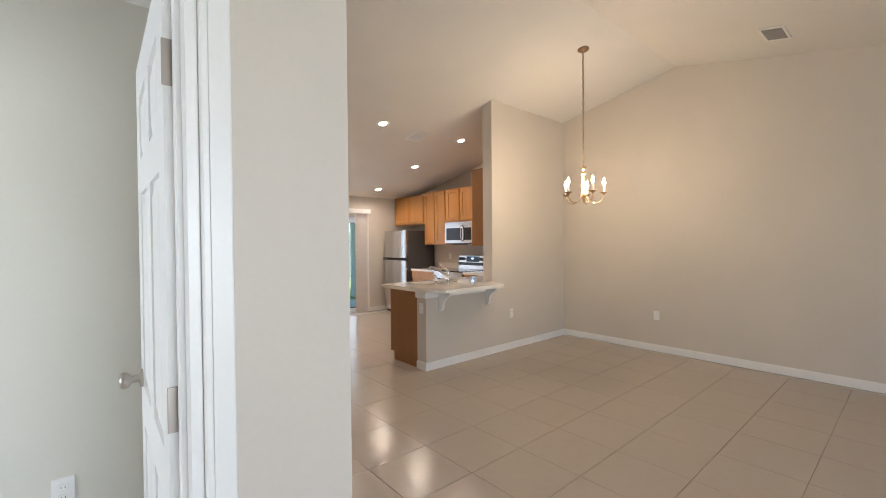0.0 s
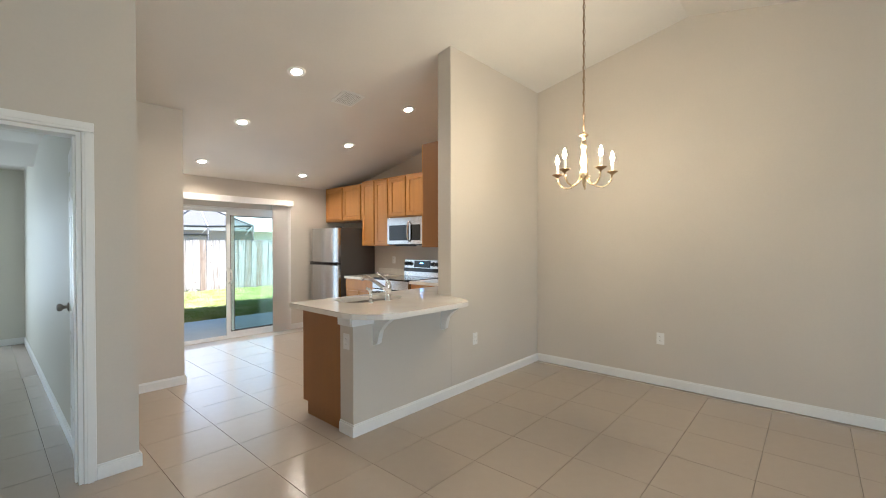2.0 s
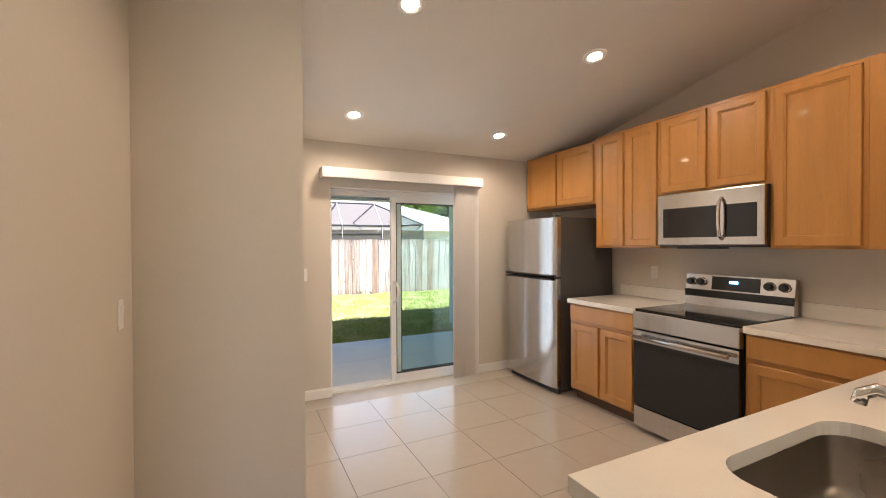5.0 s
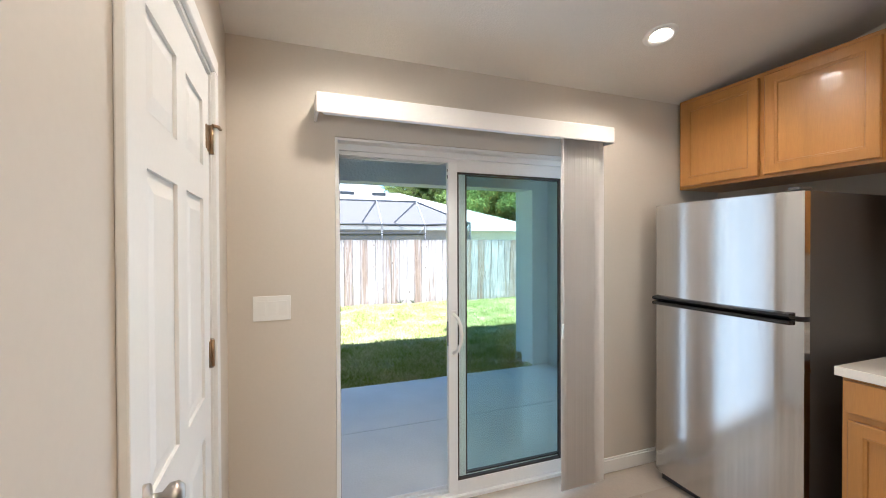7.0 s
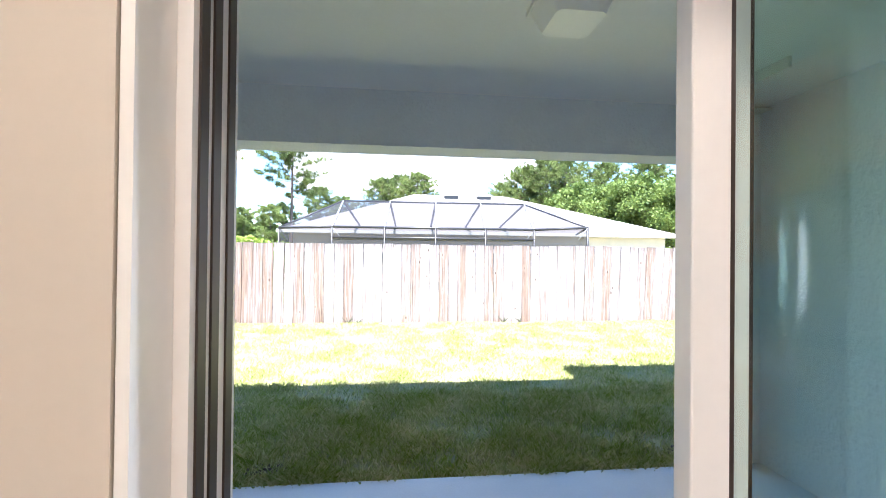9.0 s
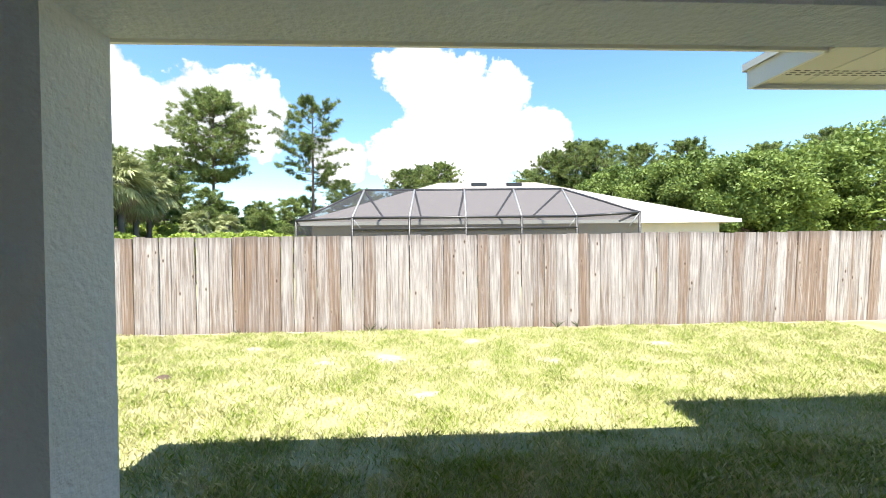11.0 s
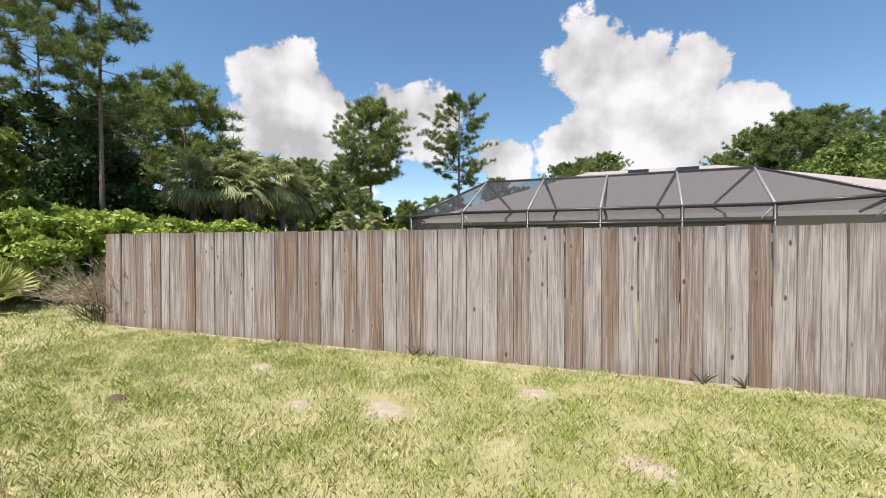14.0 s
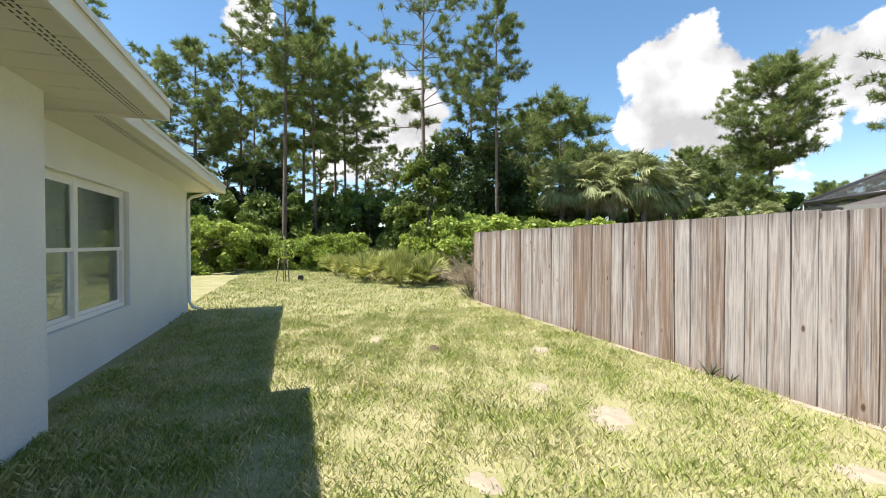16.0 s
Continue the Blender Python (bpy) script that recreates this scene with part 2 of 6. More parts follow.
def lathe(bm, profile, c=(0, 0, 0), axis="z", n=20):
    """Turns (radius, height) pairs about an axis through c."""
    rings = []
    for r, h in profile:
        ring = []
        for i in range(n):
            a = 2 * math.pi * i / n
            u, w = r * math.cos(a), r * math.sin(a)
            o = {"z": (u, w, h), "x": (h, u, w), "y": (w, h, u)}[axis]
            ring.append(bm.verts.new((c[0] + o[0], c[1] + o[1], c[2] + o[2])))
        rings.append(ring)
    for s, t in zip(rings, rings[1:]):
        for i in range(n):
            j = (i + 1) % n
            bm.faces.new((s[i], s[j], t[j], t[i])).smooth = True
    bm.faces.new(rings[0][::-1])
    bm.faces.new(rings[-1])


def prism(bm, poly, axis, a, b):
    """Extrudes a 2D outline along an axis from a to b (outline in the two other axes, in order)."""
    def P(u, w, h):
        return {"x": (h, u, w), "y": (u, h, w), "z": (u, w, h)}[axis]
    v0 = [bm.verts.new(P(u, w, a)) for u, w in poly]
    v1 = [bm.verts.new(P(u, w, b)) for u, w in poly]
    bm.faces.new(v0)
    bm.faces.new(v1[::-1])
    n = len(poly)
    for i in range(n):
        j = (i + 1) % n
        bm.faces.new((v0[j], v0[i], v1[i], v1[j]))


def mesh_of(name, bm, material):
    bmesh.ops.recalc_face_normals(bm, faces=bm.faces)
    me = bpy.data.meshes.new(name)
    bm.to_mesh(me)
    bm.free()
    me.materials.append(material)
    return me


def thing(name, bm, material, label="", category="", group="", kind="", m=None):
    ob = new(name, mesh_of(name, bm, material))
    if m is not None:
        ob.matrix_world = m
    return tagged(ob, label, category, group, kind)


def base(name, m, label, category, group=""):
    """An empty thing that carries parts."""
    ob = new(name)
    ob.empty_display_size = 0.05
    ob.matrix_world = m
    return tagged(ob, label, category, group)


def part(name, bm, material, parent, label=""):
    ob = new(name, mesh_of(name, bm, material))
    ob.parent = parent
    if label:
        ob["label"] = label
    return ob


def B(*boxes, bevel=0.0):
    bm = bmesh.new()
    for b in boxes:
        box(bm, *b, bevel=bevel)
    return bm


def structure(name, bm, material, label, category="wall"):
    return thing(name, bm, material, label, category, kind="structure")


# ---- the shell ----
RIDGE_Y, C0, SLOPE = -5.55, 2.37, 0.21


def ceil_z(y):
    return C0 + SLOPE * (-y if y > RIDGE_Y else y - 2 * RIDGE_Y)


EX = 2.08        # inner face of the east wall
GZ = -0.10       # the lawn
FY = -11.0       # south wall
OPEN_L, OPEN_R, OPEN_T = -0.56, 0.96, 1.955
WALL_N = 0.22    # thickness of the north block wall


def along_x(name, y0, y1, x0, x1, top, holes=(), material=None, label="plain painted drywall wall"):
    """A wall along x with rectangular holes (x0, x1, z0, z1)."""
    bm = bmesh.new()
    cuts = sorted(holes)
    at = x0
    for a, b, lo, hi in cuts:
        box(bm, at, a, y0, y1, 0, top)
        if lo > 0:
            box(bm, a, b, y0, y1, 0, lo)
        box(bm, a, b, y0, y1, hi, top)
        at = b
    box(bm, at, x1, y0, y1, 0, top)
    return structure(name, bm, material or WALL, label)


def along_y(name, x0, x1, y0, y1, top0, top1, holes=(), material=None, label="plain painted drywall wall"):
    """A wall along y from y0 to y1 whose top runs from top0 to top1."""
    bm = bmesh.new()
    def T(y):
        return top0 + (top1 - top0) * (y - y0) / (y1 - y0)
    at = y0
    for a, b, lo, hi in sorted(holes):
        prism(bm, [(at, 0), (a, 0), (a, T(a)), (at, T(at))], "x", x0, x1)
        if lo > 0:
            prism(bm, [(a, 0), (b, 0), (b, lo), (a, lo)], "x", x0, x1)
        prism(bm, [(a, hi), (b, hi), (b, T(b)), (a, T(a))], "x", x0, x1)
        at = b
    prism(bm, [(at, 0), (y1, 0), (y1, T(y1)), (at, T(at))], "x", x0, x1)
    return structure(name, bm, material or WALL, label)


UP = 0.06  # walls run a little past the ceiling's underside
D1 = (-2.78, -2.00)   # door opening of the back bedroom
D0 = (-4.03, -3.245)   # door opening by the entry
DOOR_H = 2.04
along_x("wall_north", 0.0, WALL_N, -1.15, EX, ceil_z(0) + UP, [(OPEN_L, OPEN_R, 0, OPEN_T)], label="beige painted wall with the sliding door opening")
bm = bmesh.new()
prism(bm, [(FY, 0), (WALL_N, 0), (WALL_N, ceil_z(WALL_N) + UP), (RIDGE_Y, ceil_z(RIDGE_Y) + UP), (FY, ceil_z(FY) + UP)], "x", EX, EX + 0.2)
structure("wall_east", bm, WALL, "long beige painted wall under the vaulted ceiling")
along_y("wall_side_door", -1.15, -1.03, -1.74, 0.0, ceil_z(-1.74) + UP, ceil_z(0) + UP, [(-1.22, -0.40, 0, DOOR_H)], label="beige painted wall with a closed panel door")
along_x("wall_alcove_back", -1.74, -1.62, -1.73, -1.15, ceil_z(-1.74) + UP, label="beige painted wall of the passage")
along_y("wall_alcove_side", -1.85, -1.73, -3.16, -1.62, ceil_z(-3.16) + UP, ceil_z(-1.62) + UP, label="beige painted wall of the passage")
along_x("wall_bedroom_door", -3.28, -3.16, -2.91, -1.73, ceil_z(-3.28) + UP, [(D1[0], D1[1], 0, DOOR_H)], label="beige painted wall with the bedroom doorway")
along_y("wall_hall", -3.03, -2.91, -6.46, -3.16, ceil_z(-5.9) + UP, ceil_z(-3.16) + UP, label="beige painted hall wall")
along_x("wall_entry", -6.58, -6.46, -4.9, -2.91, 3.6, [(D0[0], D0[1], 0, DOOR_H)], label="beige painted wall with a white door frame")
along_y("wall_west", -5.02, -4.9, FY, -6.46, 3.2, 3.6)
along_x("wall_south", FY - 0.12, FY, -5.02, EX + 0.2, 2.75, [(-3.9, -1.5, 0.4, 2.1)])
bm = bmesh.new()
box(bm, 0.48, EX, -3.97, -3.81, 0, ceil_z(-3.97) + 0.03, bevel=0.006)
structure("wall_stub", bm, WALL, "full height beige stub wall beside the kitchen")
bm = bmesh.new()
box(bm, -0.60, 0.48, -3.97, -3.81, 0, 0.865)
structure("wall_peninsula", bm, WALL, "low beige half wall under the breakfast bar")

bm = bmesh.new()
prism(bm, [(WALL_N + 0.1, ceil_z(WALL_N + 0.1)), (RIDGE_Y, ceil_z(RIDGE_Y)), (FY - 0.1, ceil_z(FY - 0.1)), (FY - 0.1, ceil_z(FY - 0.1) + 0.12), (RIDGE_Y, ceil_z(RIDGE_Y) + 0.12),
           (WALL_N + 0.1, ceil_z(WALL_N + 0.1) + 0.12)], "x", -5.0, EX + 0.1)
structure("ceiling", bm, CEIL, "white painted vaulted ceiling", "ceiling")

# the back bedroom and the room by the entry
RN = 1.93
along_y("wall_bedroom_east", -1.97, -1.85, -3.16, RN, 2.5, 2.5, material=ROOM, label="pale bedroom wall")
along_y("wall_bedroom_west", -5.62, -5.5, -3.16, RN, 2.5, 2.5, material=ROOM, label="pale bedroom wall")
WIN = (-4.90, -2.52, 0.48, 2.0)
along_x("wall_bedroom_north", RN, 2.15, -8.1, -1.85, 2.5, [(WIN[0], WIN[1], WIN[2], WIN[3])], material=ROOM, label="pale bedroom wall with a window")
along_x("wall_bedroom_south", -3.16, -3.04, -5.62, -3.03, 2.5, material=ROOM, label="pale bedroom wall")
structure("ceiling_bedroom", B((-5.62, -1.86, -3.15, 2.1, 2.45, 2.55)), CEIL, "white bedroom ceiling", "ceiling")
along_x("wall_den_back", -5.3, -5.18, -6.2, -3.03, 2.6, material=ROOM, label="pale green-lit room wall")
along_y("wall_den_west", -6.2, -6.08, -6.46, -5.18, 2.6, 2.6, [(-6.3, -5.45, 0.5, 2.1)], material=ROOM, label="pale room wall")
structure("ceiling_den", B((-6.2, -3.04, -6.45, -5.18, 2.45, 2.6)), CEIL, "white room ceiling", "ceiling")
along_x("wall_den_south", -6.58, -6.46, -6.2, -5.02, 2.6, material=ROOM)
structure("floor", B((-6.2, EX, FY, 0.10, -0.06, -0.006), (-5.6, -1.97, 0.10, RN, -0.06, -0.006)), GROUT, "tile floor bed with dark grout", "floor")


# ---- trim: baseboards, casings, jambs ----
def baseboard(x0, y0, x1, y1, side):
    """A white board along a wall from (x0, y0) to (x1, y1); side: the way it stands off the wall."""
    t, h = 0.014, 0.088
    bm = bmesh.new()
    sx, sy = side
    if sx:
        a, b = (x0, x0 + sx * t)
        box(bm, a, b, y0, y1, 0.0, h - 0.012)
        box(bm, a, x0 + sx * t * 0.55, y0, y1, h - 0.012, h)
    else:
        box(bm, x0, x1, y0, y0 + sy * t, 0.0, h - 0.012)
        box(bm, x0, x1, y0, y0 + sy * t * 0.55, h - 0.012, h)
    return structure("baseboard", bm, TRIM, "white painted baseboard", "baseboard")


baseboard(EX, FY, EX, -3.97, (-1, 0))
baseboard(-0.60, -3.97, EX - 0.014, -3.97, (0, -1))
baseboard(-0.60, -3.984, -0.60, -3.81, (-1, 0))
baseboard(-1.937, -3.28, -1.73, -3.28, (0, -1))
baseboard(-1.73, -3.294, -1.73, -1.74, (1, 0))
baseboard(-1.716, -1.74, -1.03, -1.74, (0, -1))
baseboard(-1.03, -1.754, -1.03, -1.29, (1, 0))
baseboard(-1.03, -0.33, -1.03, 0.0, (1, 0))
baseboard(-1.016, 0.0, OPEN_L, 0.0, (0, -1))
baseboard(OPEN_R, 0.0, EX, 0.0, (0, -1))
baseboard(-2.91, -6.58, -2.91, -3.28, (1, 0))
baseboard(-3.19, -6.58, -2.896, -6.58, (0, -1))
baseboard(-5.5, RN, -1.97, RN, (0, -1))
baseboard(-1.97, -3.1, -1.97, RN - 0.014, (-1, 0))
baseboard(-6.08, -5.3, -3.03, -5.3, (0, -1))


def casing_x(name, x0, x1, y, out, depth):
    """White casing and jamb of a doorway in a wall along x; out: the way the casing stands off."""
    bm = bmesh.new()
    w, t = 0.062, 0.018
    for a, b in ((x0 - w, x0 - 0.004), (x1 + 0.004, x1 + w)):
        box(bm, a, b, y, y + out * t, 0, DOOR_H + 0.004, bevel=0.004)
        m = (a + b) / 2
        box(bm, m - 0.014, m + 0.014, y + out * t, y + out * (t + 0.006), 0, DOOR_H + 0.004)
    box(bm, x0 - w, x1 + w, y, y + out * t, DOOR_H + 0.005, DOOR_H + w, bevel=0.004)
    box(bm, x0 - w + 0.02, x1 + w - 0.02, y + out * t, y + out * (t + 0.006), DOOR_H + 0.022, DOOR_H + w - 0.018)
    for a, b in ((x0 - 0.003, x0 + 0.018), (x1 - 0.018, x1 + 0.003)):
        box(bm, a, b, y + out * 0.003, y - out * (depth + 0.003), 0, DOOR_H)
    box(bm, x0 + 0.018, x1 - 0.018, y + out * 0.003, y - out * (depth + 0.003), DOOR_H - 0.018, DOOR_H + 0.003)
    for a, b in ((x0 + 0.018, x0 + 0.028), (x1 - 0.028, x1 - 0.018)):
        box(bm, a, b, y - out * 0.045, y - out * 0.08, 0, DOOR_H - 0.018)
    return structure(name, bm, TRIM, "white moulded door casing and jamb", "door frame")


casing_x("door_frame_1", D1[0], D1[1], -3.28, -1, 0.12)
casing_x("door_frame_2", D0[0], D0[1], -6.58, -1, 0.12)
bm = bmesh.new()
for a, b in ((-1.282, -1.222), (-0.398, -0.338)):
    box(bm, -1.03, -1.012, a, b, 0, DOOR_H + 0.004, bevel=0.004)
box(bm, -1.03, -1.012, -1.282, -0.338, DOOR_H + 0.005, DOOR_H + 0.062, bevel=0.004)
for a, b in ((-1.223, -1.212), (-0.408, -0.397)):
    box(bm, -1.153, -1.027, a, b, 0, DOOR_H)
box(bm, -1.153, -1.027, -1.212, -0.408, DOOR_H - 0.01, DOOR_H + 0.003)
structure("door_frame_3", bm, TRIM, "white moulded door casing and jamb", "door frame")


# ---- doors ----
def panel_door(m, w, label, knob_u, hinge_u, knob_face=1):
    """A six-panel door: local x along its width, y through it, z up; hinge_u and knob_u are places along x."""
    h, t = 2.02, 0.036
    d = base("door", m, label, "door")
    bm = bmesh.new()
    box(bm, 0, w, -t / 2 + 0.009, t / 2 - 0.009, 0.01, h)
    us = (0.0, 0.11, w / 2 - 0.05, w / 2 + 0.05, w - 0.11, w)
    zs = (0.01, 0.24, 0.80, 0.93, 1.58, 1.69, 1.90, h)
    for s in (-1, 1):
        y0, y1 = s * (t / 2 - 0.009), s * t / 2
        for a, b in ((us[0], us[1]), (us[2], us[3]), (us[4], us[5])):
            box(bm, a, b, y0, y1, zs[0], zs[7])
        for a, b in ((zs[0], zs[1]), (zs[2], zs[3]), (zs[4], zs[5]), (zs[6], zs[7])):
            for c, e in ((us[1], us[2]), (us[3], us[4])):
                box(bm, c, e, y0, y1, a, b)
    part("slab", bm, TRIM, d)
    for a, b in ((zs[1], zs[2]), (zs[3], zs[4]), (zs[5], zs[6])):
        for c, e in ((us[1], us[2]), (us[3], us[4])):
            bm = bmesh.new()
            for s in (-1, 1):
                y0, y1 = s * (t / 2 - 0.0085), s * (t / 2 - 0.001)
                lo = [bm.verts.new(p) for p in ((c + .012, y0, a + .012), (e - .012, y0, a + .012), (e - .012, y0, b - .012), (c + .012, y0, b - .012))]
                hi = [bm.verts.new(p) for p in ((c + .045, y1, a + .045), (e - .045, y1, a + .045), (e - .045, y1, b - .045), (c + .045, y1, b - .045))]
                bm.faces.new(hi)
                for i in range(4):
                    j = (i + 1) % 4
                    bm.faces.new((lo[i], lo[j], hi[j], hi[i]))
            part("door_panel", bm, TRIM, d)
    for s in (-1, 1):
        bm = bmesh.new()
        lathe(bm, [(0.031, s * t / 2), (0.031, s * (t / 2 + .008)), (0.012, s * (t / 2 + .012)), (0.012, s * (t / 2 + .03)), (0.026, s * (t / 2 + .042)), (0.028, s * (t / 2 + .056)), (0.02, s * (t / 2 + .066)), (0.004, s * (t / 2 + .068))], (knob_u, 0, 0.95), "y")
        part("door_knob", bm, NICKEL, d, "satin nickel knob")
    for z in (0.26, 1.05, 1.80):
        bm = bmesh.new()
        box(bm, -0.003, -0.0003, -t / 2 + 0.002, t / 2 + 0.003, z - 0.05, z + 0.05, bevel=0.001)
        cyl(bm, (-0.004, hinge_u * (t / 2 + 0.004), z - 0.052), (-0.004, hinge_u * (t / 2 + 0.004), z + 0.052), 0.006, n=8)
        part("hinge", bm, NICKEL, d, "worn nickel hinge")
    return d


# bedroom door, swung open against the wall
panel_door(pose(-1.998, -3.175, 0, 0, 0, 86), 0.76, "white six-panel bedroom door standing open into the room", 0.70, -1)
panel_door(pose(-3.268, -6.470, 0, 0, 0, 89), 0.76, "white six-panel door standing open beside the entry", 0.70, -1)
dr = panel_door(pose(-1.052, -0.410, 0, 0, 0, -90), 0.80, "closed white six-panel door in the kitchen wall", 0.735, 1)
bm = bmesh.new()
box(bm, 0.02, 0.06, 0.018, 0.021, 1.76, 1.84)
cyl(bm, (-0.004, 0.026, 1.75), (-0.004, 0.026, 1.85), 0.007, n=8)
tube(bm, [(0.0, 0.03, 1.85), (-0.02, 0.045, 1.852), (-0.045, 0.05, 1.85)], 0.006)
part("door_stop", bm, BRASS, dr, "small hinge-pin door stop")
for z in (0.26, 1.05, 1.80):
    bm = bmesh.new()
    box(bm, 0.002, 0.03, 0.019, 0.0215, z - 0.045, z + 0.045)
    cyl(bm, (-0.004, 0.024, z - 0.047), (-0.004, 0.024, z + 0.047), 0.007, n=8)
    part("hinge_leaf", bm, BRASS, dr, "worn brass hinge")
# hinge leaves and strike plates on the open jambs
for nm, x, y, zs in (("jamb_hinge", D1[1] - 0.0185, -3.19, (0.26, 1.80)), ("jamb_hinge", D0[1] - 0.0185, -6.49, (1.05, 1.80))):
    for z in zs:
        bm = bmesh.new()
        box(bm, x - 0.003, x, y - 0.032, y + 0.02, z - 0.05, z + 0.05, bevel=0.001)
        thing(nm, bm, NICKEL, "worn nickel hinge leaf screwed to a white jamb", "hinge", "jamb hinges")


# ---- plates ----
def plate(m, label, kind, gangs=1):
    """A wall plate: local x along the wall, z up, y out of it."""
    w = 0.07 + 0.046 * (gangs - 1)
    p = base(kind, m, label, kind.replace("_", " "))
    bm = bmesh.new()
    box(bm, -w / 2, w / 2, 0, 0.006, -0.057, 0.057, bevel=0.002)
    part("cover", bm, PLASTIC, p)
    for g in range(gangs):
        u = (g - (gangs - 1) / 2) * 0.046
        if kind == "light_switch":
            bm = bmesh.new()
            prism(bm, [(0.006, -0.033), (0.0065, 0.033), (0.013, 0.033), (0.008, -0.033)], "x", u - 0.0165, u + 0.0165)
            part("rocker", bm, PLASTIC, p)
        else:
            for z in (-0.02, 0.02):
                bm = bmesh.new()
                box(bm, u - 0.016, u + 0.016, 0.006, 0.009, z - 0.013, z + 0.013, bevel=0.003)
                o = part("socket", bm, PLASTIC, p)
                bm = B((u - 0.007, u - 0.005, 0.009, 0.0095, z - 0.004, z + 0.005), (u + 0.005, u + 0.007, 0.009, 0.0095, z - 0.004, z + 0.005))
                part("slot", bm, BLACKM, o)
    return p


plate(pose(-0.845, 0, 1.14, 0, 0, 180), "white three-gang rocker switch plate beside the sliding door", "light_switch", 3)
plate(pose(EX, -5.32, 0.46, 0, 0, 90), "white duplex outlet low on the dining wall", "outlet")
plate(pose(0.84, -3.97, 0.47, 0, 0, 180), "white duplex outlet on the stub wall", "outlet")
plate(pose(-0.60, -3.89, 0.68, 0, 0, 90), "white duplex outlet on the end of the half wall", "outlet")
plate(pose(EX, -2.95, 1.16, 0, 0, 90), "white duplex outlet above the counter", "outlet")
plate(pose(EX, -1.38, 1.15, 0, 0, 90), "white duplex outlet above the short counter", "outlet")
plate(pose(-3.50, -5.3, 0.43, 0, 0, 180), "white duplex outlet low on the pale wall", "outlet")
plate(pose(-1.73, -1.95, 1.15, 0, 0, -90), "white rocker switch on the passage wall", "light_switch")


# ---- sliding door, valance, blinds ----
sd = base("sliding_door", pose(0, 0.0, 0), "white vinyl sliding glass door standing half open", "sliding door")
SY = 0.075
bm = bmesh.new()
box(bm, OPEN_L + 0.002, OPEN_L + 0.03, SY, 0.20, 0.0, OPEN_T - 0.002)
box(bm, OPEN_R - 0.03, OPEN_R - 0.002, SY, 0.20, 0.0, OPEN_T - 0.002)
box(bm, OPEN_L + 0.03, OPEN_R - 0.03, SY, 0.20, OPEN_T - 0.045, OPEN_T - 0.002)
box(bm, OPEN_L + 0.03, OPEN_R - 0.03, SY, 0.20, -0.02, 0.012)
for y in (0.10, 0.145, 0.185):
    box(bm, OPEN_L + 0.03, OPEN_R - 0.03, y - 0.004, y + 0.004, 0.012, 0.028)
    box(bm, OPEN_L + 0.03, OPEN_R - 0.03, y - 0.004, y + 0.004, OPEN_T - 0.065, OPEN_T - 0.045)
part("frame", bm, VINYL, sd)
part("jamb_liner", B((OPEN_L + 0.002, OPEN_L + 0.014, 0.003, SY - 0.001, 0.0, OPEN_T - 0.002), (OPEN_R - 0.014, OPEN_R - 0.002, 0.003, SY - 0.001, 0.0, OPEN_T - 0.002), (OPEN_L + 0.014, OPEN_R - 0.014, 0.003, SY - 0.001, OPEN_T - 0.014, OPEN_T - 0.002)), TRIM, sd, "white painted return round the opening")
for y in (0.088, 0.122, 0.165):
    bm = B((OPEN_L + 0.03, OPEN_L + 0.033, y, y + 0.020, 0.03, OPEN_T - 0.065))
    part("track_gasket", bm, GASKET, sd, "dark weather seal in the jamb")


def glazed(name, x0, x1, y, label):
    p = new(name)
    p.parent = sd
    p["label"] = label
    s, z0, z1 = 0.055, 0.03, OPEN_T - 0.065
    bm = bmesh.new()
    box(bm, x0, x0 + s, y, y + 0.034, z0, z1, bevel=0.003)
    box(bm, x1 - s, x1, y, y + 0.034, z0, z1, bevel=0.003)
    box(bm, x0 + s, x1 - s, y, y + 0.034, z0, z0 + 0.06)
    box(bm, x0 + s, x1 - s, y, y + 0.034, z1 - 0.05, z1)
    part("sash", bm, VINYL, p)
    bm = bmesh.new()
    for a, b, c, e in ((x0 + s, x0 + s + 0.010, z0 + .06, z1 - .05), (x1 - s - 0.010, x1 - s, z0 + .06, z1 - .05), (x0 + s + .01, x1 - s - .01, z0 + .06, z0 + .07), (x0 + s + .01, x1 - s - .01, z1 - .06, z1 - .05)):
        box(bm, a, b, y + 0.006, y + 0.028, c, e)
    part("seal", bm, GASKET, p, "black glazing seal")
    bm = B((x0 + s + 0.01, x1 - s - 0.01, y + 0.015, y + 0.019, z0 + .07, z1 - .06))
    g = part("pane", bm, GLASS, p, "green-tinted glass")
    g.visible_shadow = False
    return p


lp = glazed("sliding_panel", 0.065, 0.875, 0.093, "sliding panel pushed open")
glazed("fixed_panel", 0.135, 0.93, 0.140, "fixed panel behind the sliding one")
bm = bmesh.new()
box(bm, 0.075, 0.11, 0.087, 0.093, 0.80, 1.06, bevel=0.002)
tube(bm, [(0.092, 0.09, 0.82), (0.105, 0.055, 0.84), (0.118, 0.045, 0.88), (0.122, 0.042, 0.93), (0.118, 0.045, 0.98), (0.105, 0.055, 1.02), (0.092, 0.09, 1.04)], 0.010)
part("handle", bm, PLASTIC, lp, "white curved pull handle")
bm = B((0.064, 0.066, 0.098, 0.112, 0.86, 1.0), (0.064, 0.066, 0.10, 0.11, 1.80, 1.82), (0.064, 0.066, 0.10, 0.11, 1.84, 1.855))
part("latch", bm, BLACKM, lp, "black latch slot")

